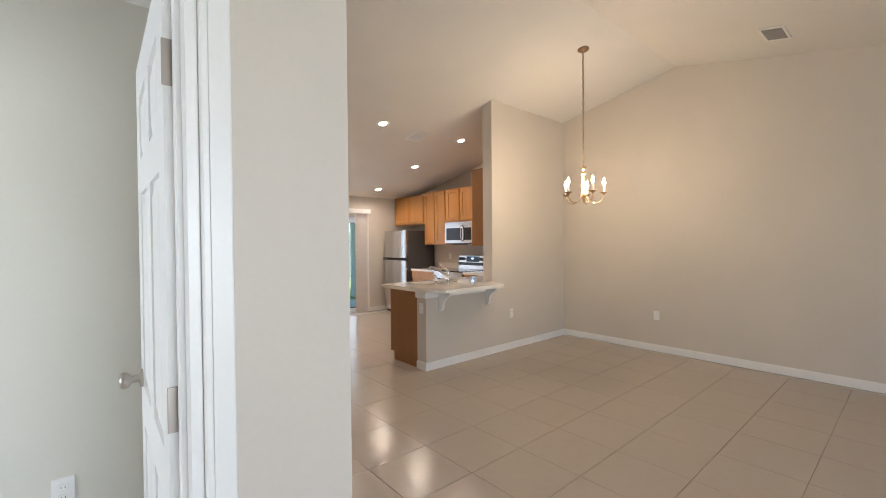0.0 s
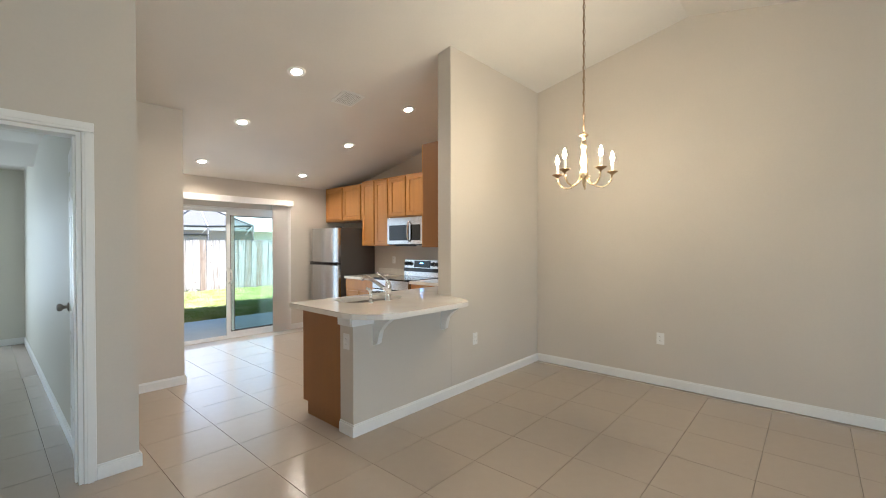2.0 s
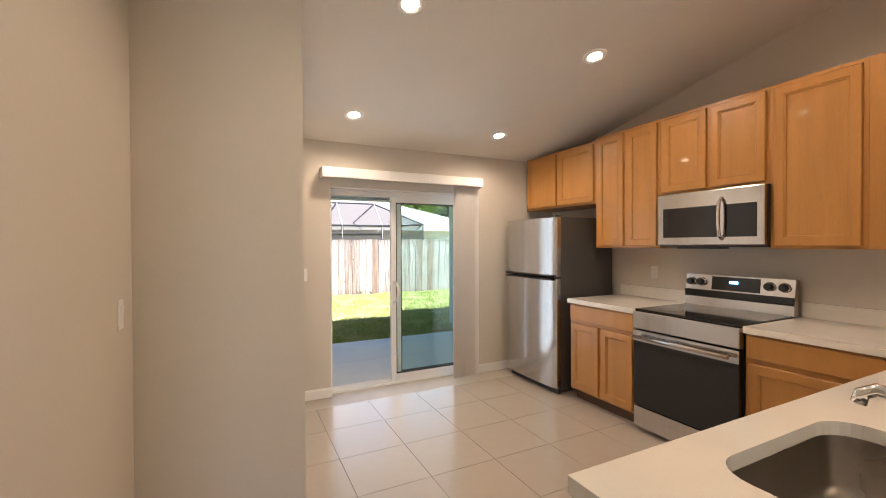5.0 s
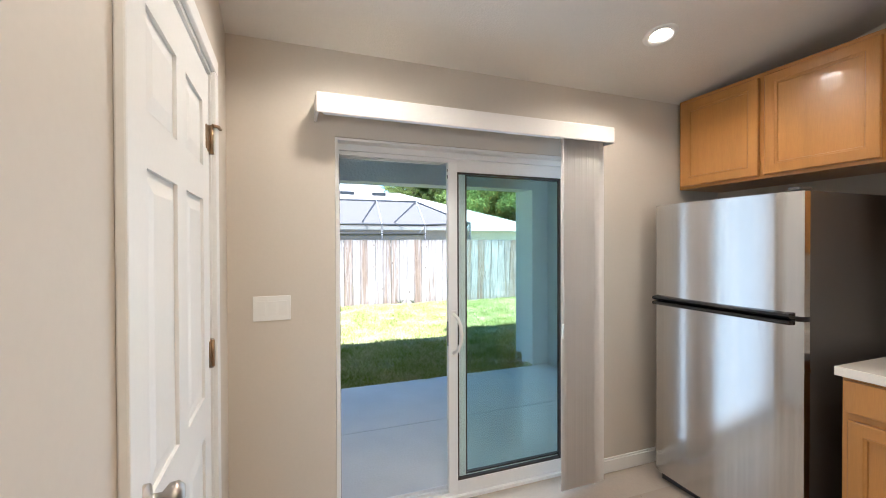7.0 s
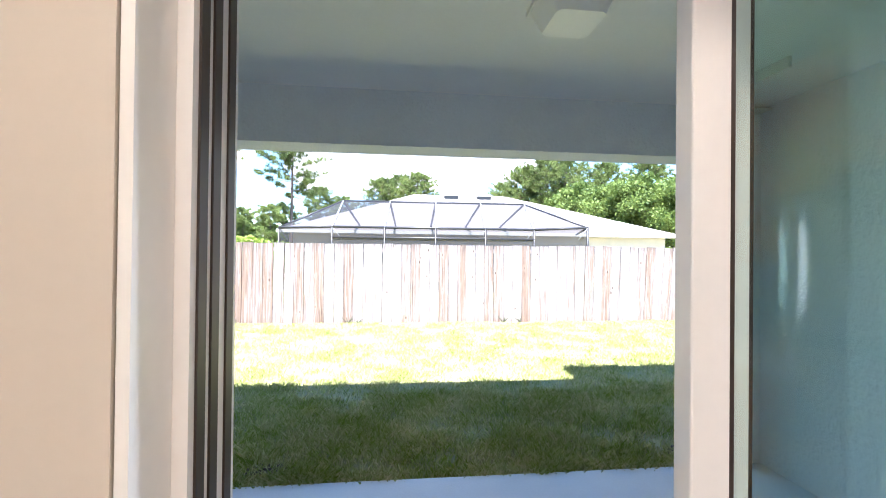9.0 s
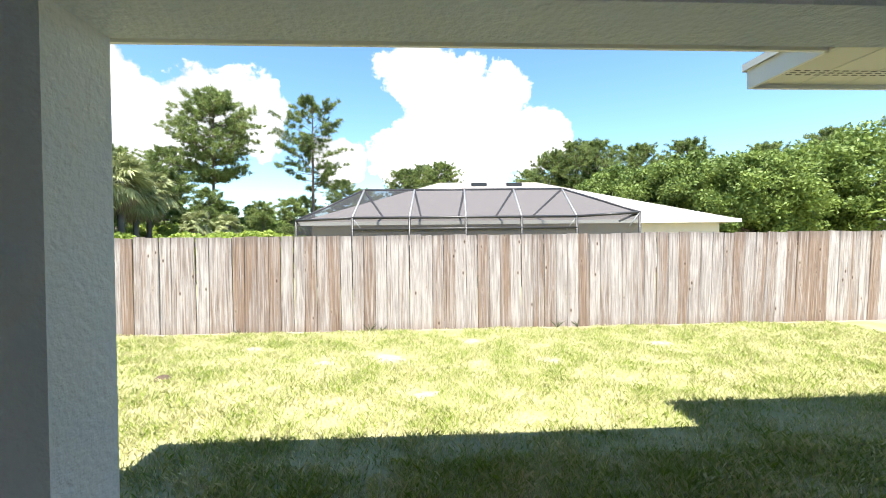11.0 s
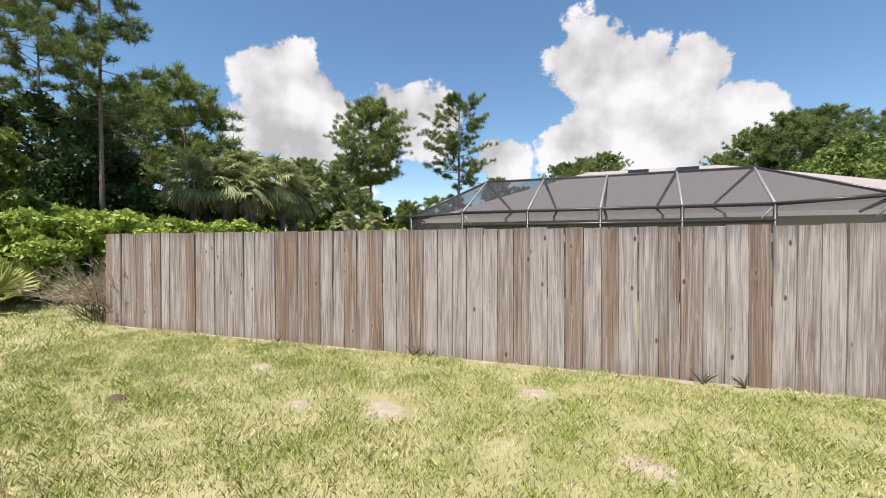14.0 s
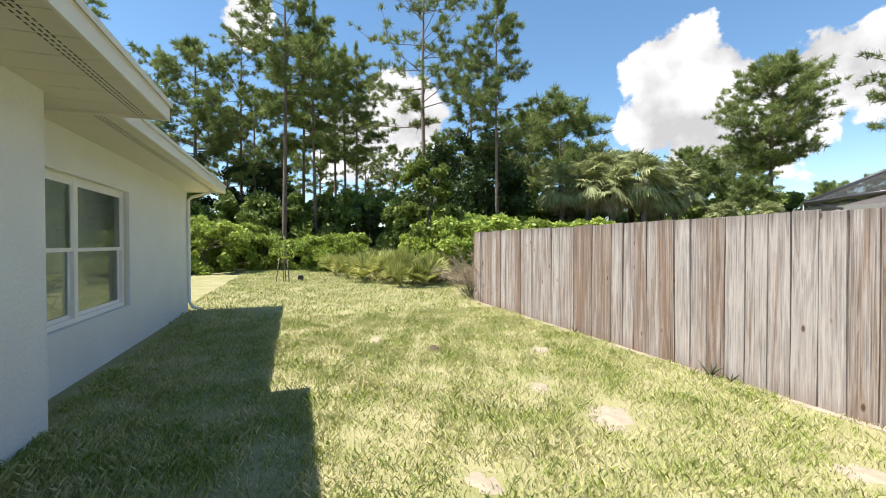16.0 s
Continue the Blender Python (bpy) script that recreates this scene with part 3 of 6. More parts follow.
bm = bmesh.new()
box(bm, -0.655, 1.0, -0.165, -0.155, 2.015, 2.105, bevel=0.003)
box(bm, -0.655, -0.645, -0.155, -0.002, 2.015, 2.105)
box(bm, 0.99, 1.0, -0.155, -0.002, 2.015, 2.105)
box(bm, -0.645, 0.99, -0.155, -0.002, 2.092, 2.104)
val = thing("valance", bm, BLIND, "white vinyl valance above the sliding door", "valance")
blind = base("vertical_blinds", pose(0.84, -0.09, 0), "white vertical blinds drawn aside beside the glass", "blinds")
bm = bmesh.new()
box(bm, -1.46, 0.13, -0.022, 0.022, 2.035, 2.075)
part("head_rail", bm, VINYL, blind)
slat_bm = bmesh.new()
for a, b in zip(range(-4, 4), range(-3, 5)):
    u0, u1 = a * 0.011, b * 0.011
    w0, w1 = 0.006 * (1 - (a / 4) ** 2), 0.006 * (1 - (b / 4) ** 2)
    v = [slat_bm.verts.new(p) for p in ((u0, w0, 0.015), (u1, w1, 0.015), (u1, w1, 2.035), (u0, w0, 2.035), (u0, w0 - .0015, 0.015), (u1, w1 - .0015, 0.015), (u1, w1 - .0015, 2.035), (u0, w0 - .0015, 2.035))]
    slat_bm.faces.new(v[:4]), slat_bm.faces.new(v[4:][::-1])
slat_me = mesh_of("slat", slat_bm, BLIND)
for i in range(15):
    o = new("slat", slat_me)
    o.parent = blind
    o.matrix_basis = pose(-0.12 + i * 0.0165, 0, 0, 0, 0, 9 + 2 * math.sin(i * 2.3))
bm = bmesh.new()
cyl(bm, (-0.165, -0.03, 0.98), (-0.165, -0.03, 2.03), 0.003, n=6)
cyl(bm, (-0.165, -0.03, 0.90), (-0.165, -0.03, 0.98), 0.007, n=8)
part("wand", bm, PLASTIC, blind)


# ---- bedroom window ----
wn = base("window", pose(0, 0, 0), "white vinyl twin single-hung window with insect screens", "window")
x0, x1, z0, z1 = WIN
WY = 2.075
bm = bmesh.new()
for a, b in ((x0, x0 + 0.05), (x1 - 0.05, x1)):
    box(bm, a, b, WY - .03, WY + .04, z0, z1)
mx_ = (x0 + x1) / 2 + 0.10
box(bm, mx_ - 0.04, mx_ + 0.04, WY - .03, WY + .04, z0 + .05, z1 - .05)
box(bm, x0 + .05, x1 - .05, WY - .03, WY + .04, z0, z0 + 0.05)
box(bm, x0 + .05, x1 - .05, WY - .03, WY + .04, z1 - 0.05, z1)
part("window_frame", bm, VINYL, wn)
for a, b in ((x0 + .05, mx_ - .04), (mx_ + .04, x1 - .05)):
    zc = 1.24
    for lo, hi, yy in ((z0 + .05, zc + .02, WY - .022), (zc - .02, z1 - .05, WY + .008)):
        bm = bmesh.new()
        for c, e, f, g in ((a, a + .032, lo, hi), (b - .032, b, lo, hi), (a + .032, b - .032, lo, lo + .04), (a + .032, b - .032, hi - .04, hi)):
            box(bm, c, e, yy, yy + .024, f, g)
        s = part("sash", bm, VINYL, wn)
        g = part("pane", B((a + .032, b - .032, yy + .010, yy + .014, lo + .04, hi - .04)), WGLASS, s, "clear window glass")
        g.visible_shadow = False
bm = B((x0 - 0.03, x1 + 0.03, RN - 0.03, WY - .03, z0 - 0.025, z0 + 0.004), bevel=0.004)
part("window_sill", bm, TRIM, wn, "white marble sill")
bm = bmesh.new()
for i in range(6):
    box(bm, x0 + 0.03, x1 - 0.03, WY - 0.075, WY - 0.035, z1 - 0.03 - i * 0.007, z1 - 0.026 - i * 0.007)
part("raised_blind", bm, BLIND, wn, "white mini blind pulled up to the head")


# ---- kitchen ----
def flat_door(bm, y0, y1, z0, z1, x, rail=0.055, t=0.02):
    """A recessed-panel cabinet door facing -x with its back at x."""
    rings = []
    for inset, xx in ((0.0, x), (0.0, x - t + 0.004), (0.004, x - t), (rail - 0.004, x - t), (rail, x - t + 0.004), (rail + 0.007, x - t + 0.005), (rail + 0.009, x - t + 0.011)):
        rings.append([bm.verts.new((xx, y, z)) for y, z in ((y0 + inset, z0 + inset), (y1 - inset, z0 + inset), (y1 - inset, z1 - inset), (y0 + inset, z1 - inset))])
    for a, b in zip(rings, rings[1:]):
        for i in range(4):
            bm.faces.new((a[i], a[(i + 1) % 4], b[(i + 1) % 4], b[i]))
    bm.faces.new(rings[-1])
    bm.faces.new(rings[0][::-1])


def cabinet(name, y0, y1, z0, z1, front, back, doors, label, drawer=0.0, kick=0.0):
    """A cabinet against the east wall, facing west; y0 > y1 are its ends."""
    c = base(name, pose(0, 0, 0), label, "cabinet", "kitchen cabinets")
    lo, hi = min(y0, y1) + 0.001, max(y0, y1) - 0.001
    bm = bmesh.new()
    box(bm, front, back, lo, hi, z0 + kick, z1)
    part("body", bm, MAPLE, c)
    if kick:
        part("toe_kick", B((front + 0.07, back, lo, hi, z0, z0 + kick)), KICK, c, "dark recessed toe kick")
    top = z1 - 0.012
    w = (hi - lo - 0.014) / doors
    if drawer:
        bm = bmesh.new()
        box(bm, front - 0.02, front, lo + 0.012, hi - 0.012, top - drawer, top, bevel=0.004)
        part("drawer_front", bm, MAPLE, c)
        top -= drawer + 0.02
    for i in range(doors):
        bm = bmesh.new()
        a = lo + 0.007 + i * w
        flat_door(bm, a + 0.016, a + w - 0.016, z0 + kick + 0.018, top - 0.012, front)
        part("door", bm, MAPLE, c)
    return c


KB = EX - 0.004
UF = 1.69
cabinet("upper_cabinet", -0.02, -1.055, 1.79, 2.375, UF, KB, 2, "short honey maple wall cabinet above the refrigerator")
cabinet("upper_cabinet", -1.055, -1.715, 1.375, 2.40, UF, KB, 2, "tall honey maple wall cabinet with two doors")
cabinet("upper_cabinet", -1.715, -2.475, 1.79, 2.40, UF, KB, 2, "short honey maple wall cabinet above the microwave")
cabinet("upper_cabinet", -2.475, -2.93, 1.375, 2.40, UF, KB, 1, "tall honey maple wall cabinet with one door")
cc = base("upper_cabinet", pose(0, 0, 0), "honey maple corner wall cabinet with a plain end panel", "cabinet", "kitchen cabinets")
bm = bmesh.new()
box(bm, 0.604, KB, -3.808, -3.512, 1.375, 2.40)
box(bm, UF, KB, -3.512, -2.93, 1.375, 2.40)
part("body", bm, MAPLE, cc)
bm = bmesh.new()
box(bm, 0.586, 0.603, -3.808, -3.512, 1.365, 2.40)
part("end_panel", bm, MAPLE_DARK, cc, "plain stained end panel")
bm = bmesh.new()
box(bm, 0.586, 0.625, -3.511, -3.495, 1.365, 2.40, bevel=0.002)
part("edge_strip", bm, MAPLE, cc)
for i in range(2):
    bm = bmesh.new()
    flat_door(bm, -0.5, 0.0, 0.0, 1.0, 0.0)
    o = part("door", bm, MAPLE, cc)
    o.matrix_basis = pose(1.14 + i * 0.52, -3.511, 1.388, 0, 0, -90)
BF = 1.40
cabinet("base_cabinet", -1.03, -1.725, 0.0, 0.874, BF, KB, 2, "honey maple base cabinet with a drawer over two doors", drawer=0.13, kick=0.10)
cabinet("base_cabinet", -2.485, -3.19, 0.0, 0.874, BF, KB, 1, "honey maple base cabinet beside the range", drawer=0.13, kick=0.10)
pc = base("peninsula_cabinet", pose(0, 0, 0), "honey maple peninsula sink cabinet with a plain end panel", "cabinet", "kitchen cabinets")
bm = bmesh.new()
box(bm, -0.575, 1.40, -3.808, -3.282, 0.10, 0.66)
box(bm, -0.575, 1.40, -3.808, -3.80, 0.66, 0.874)
box(bm, -0.575, 1.40, -3.31, -3.282, 0.66, 0.874)
box(bm, 1.40, KB, -3.808, -3.20, 0.0, 0.874)
part("body", bm, MAPLE, pc)
part("toe_kick", B((-0.575, 1.39, -3.808, -3.34, 0.0, 0.10)), KICK, pc, "dark toe kick")
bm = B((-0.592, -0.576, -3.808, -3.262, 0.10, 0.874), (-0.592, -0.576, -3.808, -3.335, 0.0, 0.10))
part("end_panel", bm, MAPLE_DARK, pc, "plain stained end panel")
for i in range(4):
    bm = bmesh.new()
    flat_door(bm, -0.45, 0.0, 0.0, 0.56, 0.0)
    o = part("door", bm, MAPLE, pc)
    o.matrix_basis = pose(-0.11 + i * 0.47, -3.281, 0.12, 0, 0, -90)


def rounded(x0, x1, y0, y1, r, n=6):
    pts = []
    for cx, cy, a0 in ((x1 - r, y1 - r, 0), (x0 + r, y1 - r, 90), (x0 + r, y0 + r, 180), (x1 - r, y0 + r, 270)):
        for k in range(n + 1):
            a = radians(a0 + 90 * k / n)
            pts.append((cx + r * math.cos(a), cy + r * math.sin(a)))
    return pts


def slab_with_hole(bm, outer, hole, z0, z1):
    """A flat slab with a hole, top and bottom filled and edges closed."""
    for z in (z0, z1):
        es = []
        for loop in (outer, hole):
            vs = [bm.verts.new((x, y, z)) for x, y in loop]
            es += [bm.edges.new((vs[i], vs[(i + 1) % len(vs)])) for i in range(len(vs))]
        bmesh.ops.triangle_fill(bm, edges=es, use_beauty=True)
    for loop in (outer, hole):
        for i in range(len(loop)):
            (a, b), (c, d) = loop[i], loop[(i + 1) % len(loop)]
            vs = [bm.verts.new(p) for p in ((a, b, z0), (c, d, z0), (c, d, z1), (a, b, z1))]
            bm.faces.new(vs)
    bmesh.ops.remove_doubles(bm, verts=bm.verts, dist=0.0001)


SINK = rounded(-0.385, 0.195, -3.685, -3.335, 0.09)
top_outline = [(-0.695, -3.225), (-0.705, -3.98), (-0.69, -4.08), (-0.64, -4.18), (-0.56, -4.26), (-0.45, -4.30), (0.24, -4.31), (0.34, -4.285), (0.41, -4.21), (0.45, -4.12), (0.465, -4.04), (0.478, -3.975),
               (0.478, -3.805), (KB, -3.805), (KB, -2.485), (1.37, -2.485), (1.37, -3.225)]
bm = bmesh.new()
slab_with_hole(bm, top_outline, SINK, 0.876, 0.915)
ct = thing("countertop", bm, QUARTZ, "cream quartz countertop with a clipped breakfast bar", "countertop")
thing("backsplash", B((KB - 0.02, KB, -3.803, -2.487, 0.9155, 1.015)), QUARTZ, "low cream quartz backsplash behind the counter", "backsplash", "backsplashes")
bm = bmesh.new()
box(bm, 1.37, KB, -1.727, -1.015, 0.876, 0.915, bevel=0.003)
thing("countertop", bm, QUARTZ, "short cream quartz counter between refrigerator and range", "countertop")
thing("backsplash", B((KB - 0.02, KB, -1.727, -1.02, 0.9155, 1.015)), QUARTZ, "low cream quartz backsplash behind the short counter", "backsplash", "backsplashes")
bm = bmesh.new()
prism(bm, [(-3.985, 0.80), (-3.985, 0.845), (-4.01, 0.872), (-3.975, 0.872), (-3.972, 0.80)], "x", -0.62, 0.44)
box(bm, -0.625, -0.6205, -3.971, -3.812, 0.80, 0.872)
structure("trim_bar", bm, TRIM, "white moulding under the breakfast bar", "trim")


def corbel(x):
    bm = bmesh.new()
    prof = [(-3.972, 0.868), (-4.16, 0.868), (-4.16, 0.84), (-4.10, 0.80), (-4.05, 0.75), (-4.03, 0.69), (-4.02, 0.65), (-3.972, 0.63)]
    prism(bm, prof, "x", x - 0.02, x + 0.02)
    thing("corbel", bm, TRIM, "white scrolled corbel holding up the breakfast bar", "corbel", "bar corbels")


corbel(-0.40)
corbel(0.36)

sk = base("sink", pose(0, 0, 0), "undermounted stainless steel kitchen sink set in the counter", "sink")
bm = bmesh.new()
rings = []
for z, s in ((0.874, 0.0), (0.74, 0.008), (0.71, 0.03), (0.70, 0.07)):
    rings.append([bm.verts.new((x, y, z)) for x, y in rounded(-0.39 + s, 0.20 - s, -3.69 + s, -3.33 - s, 0.09)])
for a, b in zip(rings, rings[1:]):
    for i in range(len(a)):
        j = (i + 1) % len(a)
        bm.faces.new((a[i], a[j], b[j], b[i])).smooth = True
bm.faces.new(rings[-1])
part("basin", bm, mat("sink_steel", (0.40, 0.37, 0.34), 0.3, metal=1.0, vary=0.08), sk)
bm = bmesh.new()
lathe(bm, [(0.001, 0.701), (0.03, 0.703), (0.042, 0.704), (0.044, 0.7015)], (-0.09, -3.51, 0))
part("drain", bm, CHROME, sk, "chrome drain")
fa = base("faucet", pose(-0.075, -3.745, 0.915), "chrome single-lever kitchen faucet beside the sink", "faucet")
bm = bmesh.new()
lathe(bm, [(0.031, 0), (0.031, 0.006), (0.024, 0.012), (0.022, 0.07), (0.026, 0.085), (0.028, 0.13), (0.022, 0.155), (0.006, 0.165)])
part("body", bm, CHROME, fa)
bm = bmesh.new()
tube(bm, [(0, 0.015, 0.085), (-0.03, 0.06, 0.125), (-0.06, 0.12, 0.165), (-0.08, 0.17, 0.19), (-0.092, 0.205, 0.198), (-0.098, 0.225, 0.185), (-0.1, 0.23, 0.165)], [0.017, 0.016, 0.0145, 0.0135, 0.0135, 0.0135, 0.014])
part("spout", bm, CHROME, fa)
bm = bmesh.new()
tube(bm, [(0, 0, 0.155), (-0.01, 0.02, 0.185), (-0.035, 0.05, 0.215), (-0.06, 0.075, 0.235)], [0.016, 0.012, 0.009, 0.007])
part("lever", bm, CHROME, fa)
sp = base("side_sprayer", pose(-0.262, -3.745, 0.915), "chrome side sprayer beside the faucet", "sprayer")
bm = bmesh.new()
lathe(bm, [(0.024, 0), (0.024, 0.005), (0.016, 0.012), (0.014, 0.035)])
part("holder", bm, CHROME, sp)
bm = bmesh.new()
lathe(bm, [(0.012, 0.035), (0.015, 0.06), (0.014, 0.085), (0.011, 0.09)])
tube(bm, [(0, 0, 0.085), (-0.006, 0.014, 0.108), (-0.016, 0.035, 0.118)], [0.014, 0.015, 0.012])
part("head", bm, CHROME, sp)

# refrigerator
FX, FYA, FYB = 1.30, -0.93, -0.155
fg = base("refrigerator", pose(0, 0, 0), "stainless top-freezer refrigerator with dark sides and black pulls", "refrigerator")
bm = bmesh.new()
box(bm, FX + 0.075, 2.05, FYA + 0.005, FYB - 0.005, 0.03, 1.665, bevel=0.006)
part("body", bm, DARKSTEEL, fg, "dark grey cabinet")


def bowed(bm, z0, z1, bow=0.018, n=14):
    """A gently bowed door front facing -x."""
    cols = []
    for i in range(n + 1):
        u = i / n
        y = FYA + (FYB - FYA) * u
        e = min(u, 1 - u) * (FYB - FYA)
        x = FX + bow * (2 * u - 1) ** 2 + (0.012 * (1 - e / 0.02) if e < 0.02 else 0)
        cols.append([bm.verts.new(p) for p in ((x, y, z0), (x, y, z1), (x, y, z0), (x, y, z1), (FX + 0.07, y, z1), (FX + 0.07, y, z0))])
    for a, b in zip(cols, cols[1:]):
        bm.faces.new((a[0], b[0], b[1], a[1])).smooth = True
        for p, q in ((3, 4), (4, 5), (5, 2)):
            bm.faces.new((a[p], b[p], b[q], a[q]))
    bm.faces.new(cols[0][2:])
    bm.faces.new(cols[-1][2:][::-1])


for nm, z0, z1 in (("freezer_door", 1.108, 1.66), ("fridge_door", 0.06, 1.085)):
    bm = bmesh.new()
    bowed(bm, z0, z1)
    d = part(nm, bm, STEEL, fg)
    bm = bmesh.new()
    z = 1.098 if nm == "freezer_door" else 1.068
    prism(bm, [(FX + 0.02, z), (FX - 0.018, z + 0.002), (FX - 0.026, z + 0.010), (FX - 0.020, z + 0.020), (FX + 0.02, z + 0.026)], "y", FYA + 0.03, FYB - 0.02)
    part("pull", bm, BLACK, d, "black pocket pull")
part("base_grille", B((FX + 0.06, FX + 0.08, FYA + .02, FYB - .02, 0.0, 0.055)), BLACKM, fg)
bm = B((FX + 0.02, FX + 0.10, FYA + 0.01, FYA + 0.06, 1.665, 1.68), bevel=0.003)
part("hinge_cap", bm, DARKSTEEL, fg)
part("side_trim", B((FX + 0.03, FX + 0.075, FYA - 0.001, FYA + 0.004, 0.86, 0.875)), STEEL, fg)

# range
RY0, RY1 = -2.478, -1.733
rg = base("range", pose(0, 0, 0), "stainless electric range with a black glass top", "range")
part("body", B((1.40, 2.04, RY0, RY1, 0.03, 0.90)), BLACKM, rg)
bm = bmesh.new()
box(bm, 1.352, 1.40, RY0, RY1, 0.775, 0.905, bevel=0.006)
part("front_band", bm, STEEL, rg)
bm = bmesh.new()
box(bm, 1.37, 1.99, RY0 + 0.004, RY1 - 0.004, 0.9055, 0.922, bevel=0.004)
tp = part("cooktop", bm, BLACK, rg, "black glass cooktop")
RINGM = mat("burner_ring", (0.10, 0.10, 0.10), 0.25, vary=0.05)
for x, y, r in ((1.53, -2.28, 0.10), (1.53, -1.92, 0.08), (1.80, -2.28, 0.08), (1.80, -1.92, 0.10)):
    bm = bmesh.new()
    n = 28
    a = [bm.verts.new((x + r * math.cos(6.2832 * i / n), y + r * math.sin(6.2832 * i / n), 0.9228)) for i in range(n)]
    b = [bm.verts.new((x + (r - .004) * math.cos(6.2832 * i / n), y + (r - .004) * math.sin(6.2832 * i / n), 0.9228)) for i in range(n)]
    for i in range(n):
        bm.faces.new((a[i], a[(i + 1) % n], b[(i + 1) % n], b[i]))
    part("burner_ring", bm, RINGM, tp)
bm = bmesh.new()
box(bm, 1.355, 1.40, RY0 + .004, RY1 - .004, 0.20, 0.765, bevel=0.005)
od = part("oven_door", bm, BLACK, rg, "black glass oven door")
bm = bmesh.new()
box(bm, 1.350, 1.3549, RY0 + .004, RY1 - .004, 0.685, 0.765)
part("door_top", bm, STEEL, od)
bm = bmesh.new()
cyl(bm, (1.305, RY0 + 0.04, 0.725), (1.305, RY1 - 0.04, 0.725), 0.013)
for y in (RY0 + 0.06, RY1 - 0.06):
    cyl(bm, (1.305, y, 0.725), (1.352, y, 0.725), 0.009)
part("handle", bm, STEEL, od)
part("drawer", B((1.36, 1.40, RY0 + .004, RY1 - .004, 0.04, 0.19)), STEEL, rg)
bm = bmesh.new()
prism(bm, [(1.975, 0.923), (2.04, 0.923), (2.04, 1.165), (2.0, 1.165), (1.985, 1.05)], "y", RY0, RY1)
bk = part("backguard", bm, STEEL, rg, "stainless control panel")
bm = bmesh.new()
prism(bm, [(1.984, 1.055), (1.9985, 1.155), (1.993, 1.155), (1.979, 1.055)], "y", -2.27, -1.94)
dp = part("display", bm, BLACK, bk, "black display")
part("clock", B((1.974, 1.9835, -2.13, -2.075, 1.108, 1.126)), glow("clock_blue", (0.15, 0.45, 1.0), 3.0), dp, "small lit blue digits")
part("lower_band", B((1.970, 1.9748, RY0 + .002, RY1 - .002, 0.99, 1.045)), BLACK, bk, "black vent band")
for y in (-2.42, -2.33, -1.86, -1.78):
    bm = bmesh.new()
    lathe(bm, [(0.028, 1.992), (0.027, 1.972), (0.024, 1.955), (0.02, 1.953)], (0, y, 1.108), "x")
    k = part("knob", bm, BLACKM, bk, "black control knob")
    bm = bmesh.new()
    lathe(bm, [(0.033, 1.992), (0.033, 1.986), (0.028, 1.985)], (0, y, 1.108), "x")
    part("collar", bm, STEEL, k)

# microwave
mw = base("microwave", pose(0, 0, 0), "stainless over-the-range microwave with a black window", "microwave")
MX = 1.63
part("body", B((MX + 0.03, KB, RY0 + .004, RY1 - .002, 1.385, 1.786)), BLACKM, mw)
bm = bmesh.new()
box(bm, MX, MX + 0.03, RY0 + .004, RY1 - .002, 1.40, 1.786, bevel=0.006)
md = part("door", bm, STEEL, mw)
part("window", B((MX - 0.003, MX, -2.20, RY1 - .05, 1.455, 1.675)), BLACK, md, "black glass window")
part("control_panel", B((MX - 0.003, MX, RY0 + .05, -2.235, 1.455, 1.675)), BLACK, md, "black touch panel")
bm = bmesh.new()
for z in (1.71, 1.73, 1.75):
    box(bm, MX - 0.002, MX + 0.001, RY0 + .03, RY1 - .03, z, z + 0.008)
part("vent_slots", bm, STEEL, md)
bm = bmesh.new()
tube(bm, [(MX - 0.002, -2.215, 1.44), (MX - 0.035, -2.215, 1.47), (MX - 0.042, -2.215, 1.55), (MX - 0.042, -2.215, 1.62), (MX - 0.035, -2.215, 1.69), (MX - 0.002, -2.215, 1.72)], 0.012)
part("handle", bm, CHROME, md)
part("underside_vent", B((MX + .06, MX + .2, -2.15, -1.85, 1.372, 1.386)), BLACKM, mw)


# ---- ceiling fixtures ----
def recessed(x, y):
    z = ceil_z(y)
    tilt = math.degrees(math.atan(SLOPE))
    r = base("recessed_light", pose(x, y, z, -tilt, 0, 0), "lit round recessed ceiling light with a white trim", "ceiling light", "recessed lights")
    bm = bmesh.new()
    lathe(bm, [(0.046, 0.001), (0.050, -0.004), (0.066, -0.010), (0.080, -0.006), (0.083, 0.0)], n=28)
    part("trim_ring", bm, PLASTIC, r)
    bm = bmesh.new()
    lathe(bm, [(0.048, 0.000), (0.035, -0.004), (0.001, -0.005)], n=28)
    part("lens", bm, CAN, r, "glowing warm lens")
    ld = bpy.data.lights.new("downlight", "SPOT")
    ld.energy, ld.spot_size, ld.spot_blend, ld.color, ld.shadow_soft_size = CAN_W, radians(155), 0.5, (1, .80, .58), 0.06
    l = new("downlight", ld)
    l.matrix_world = pose(x, y, z - 0.03, -tilt * 0.3, 0, 0)


for x, y in ((-0.44, -2.90), (-0.46, -1.76), (-0.46, -0.52), (0.975, -0.50), (0.945, -1.745), (0.975, -2.89)):
    recessed(x, y)


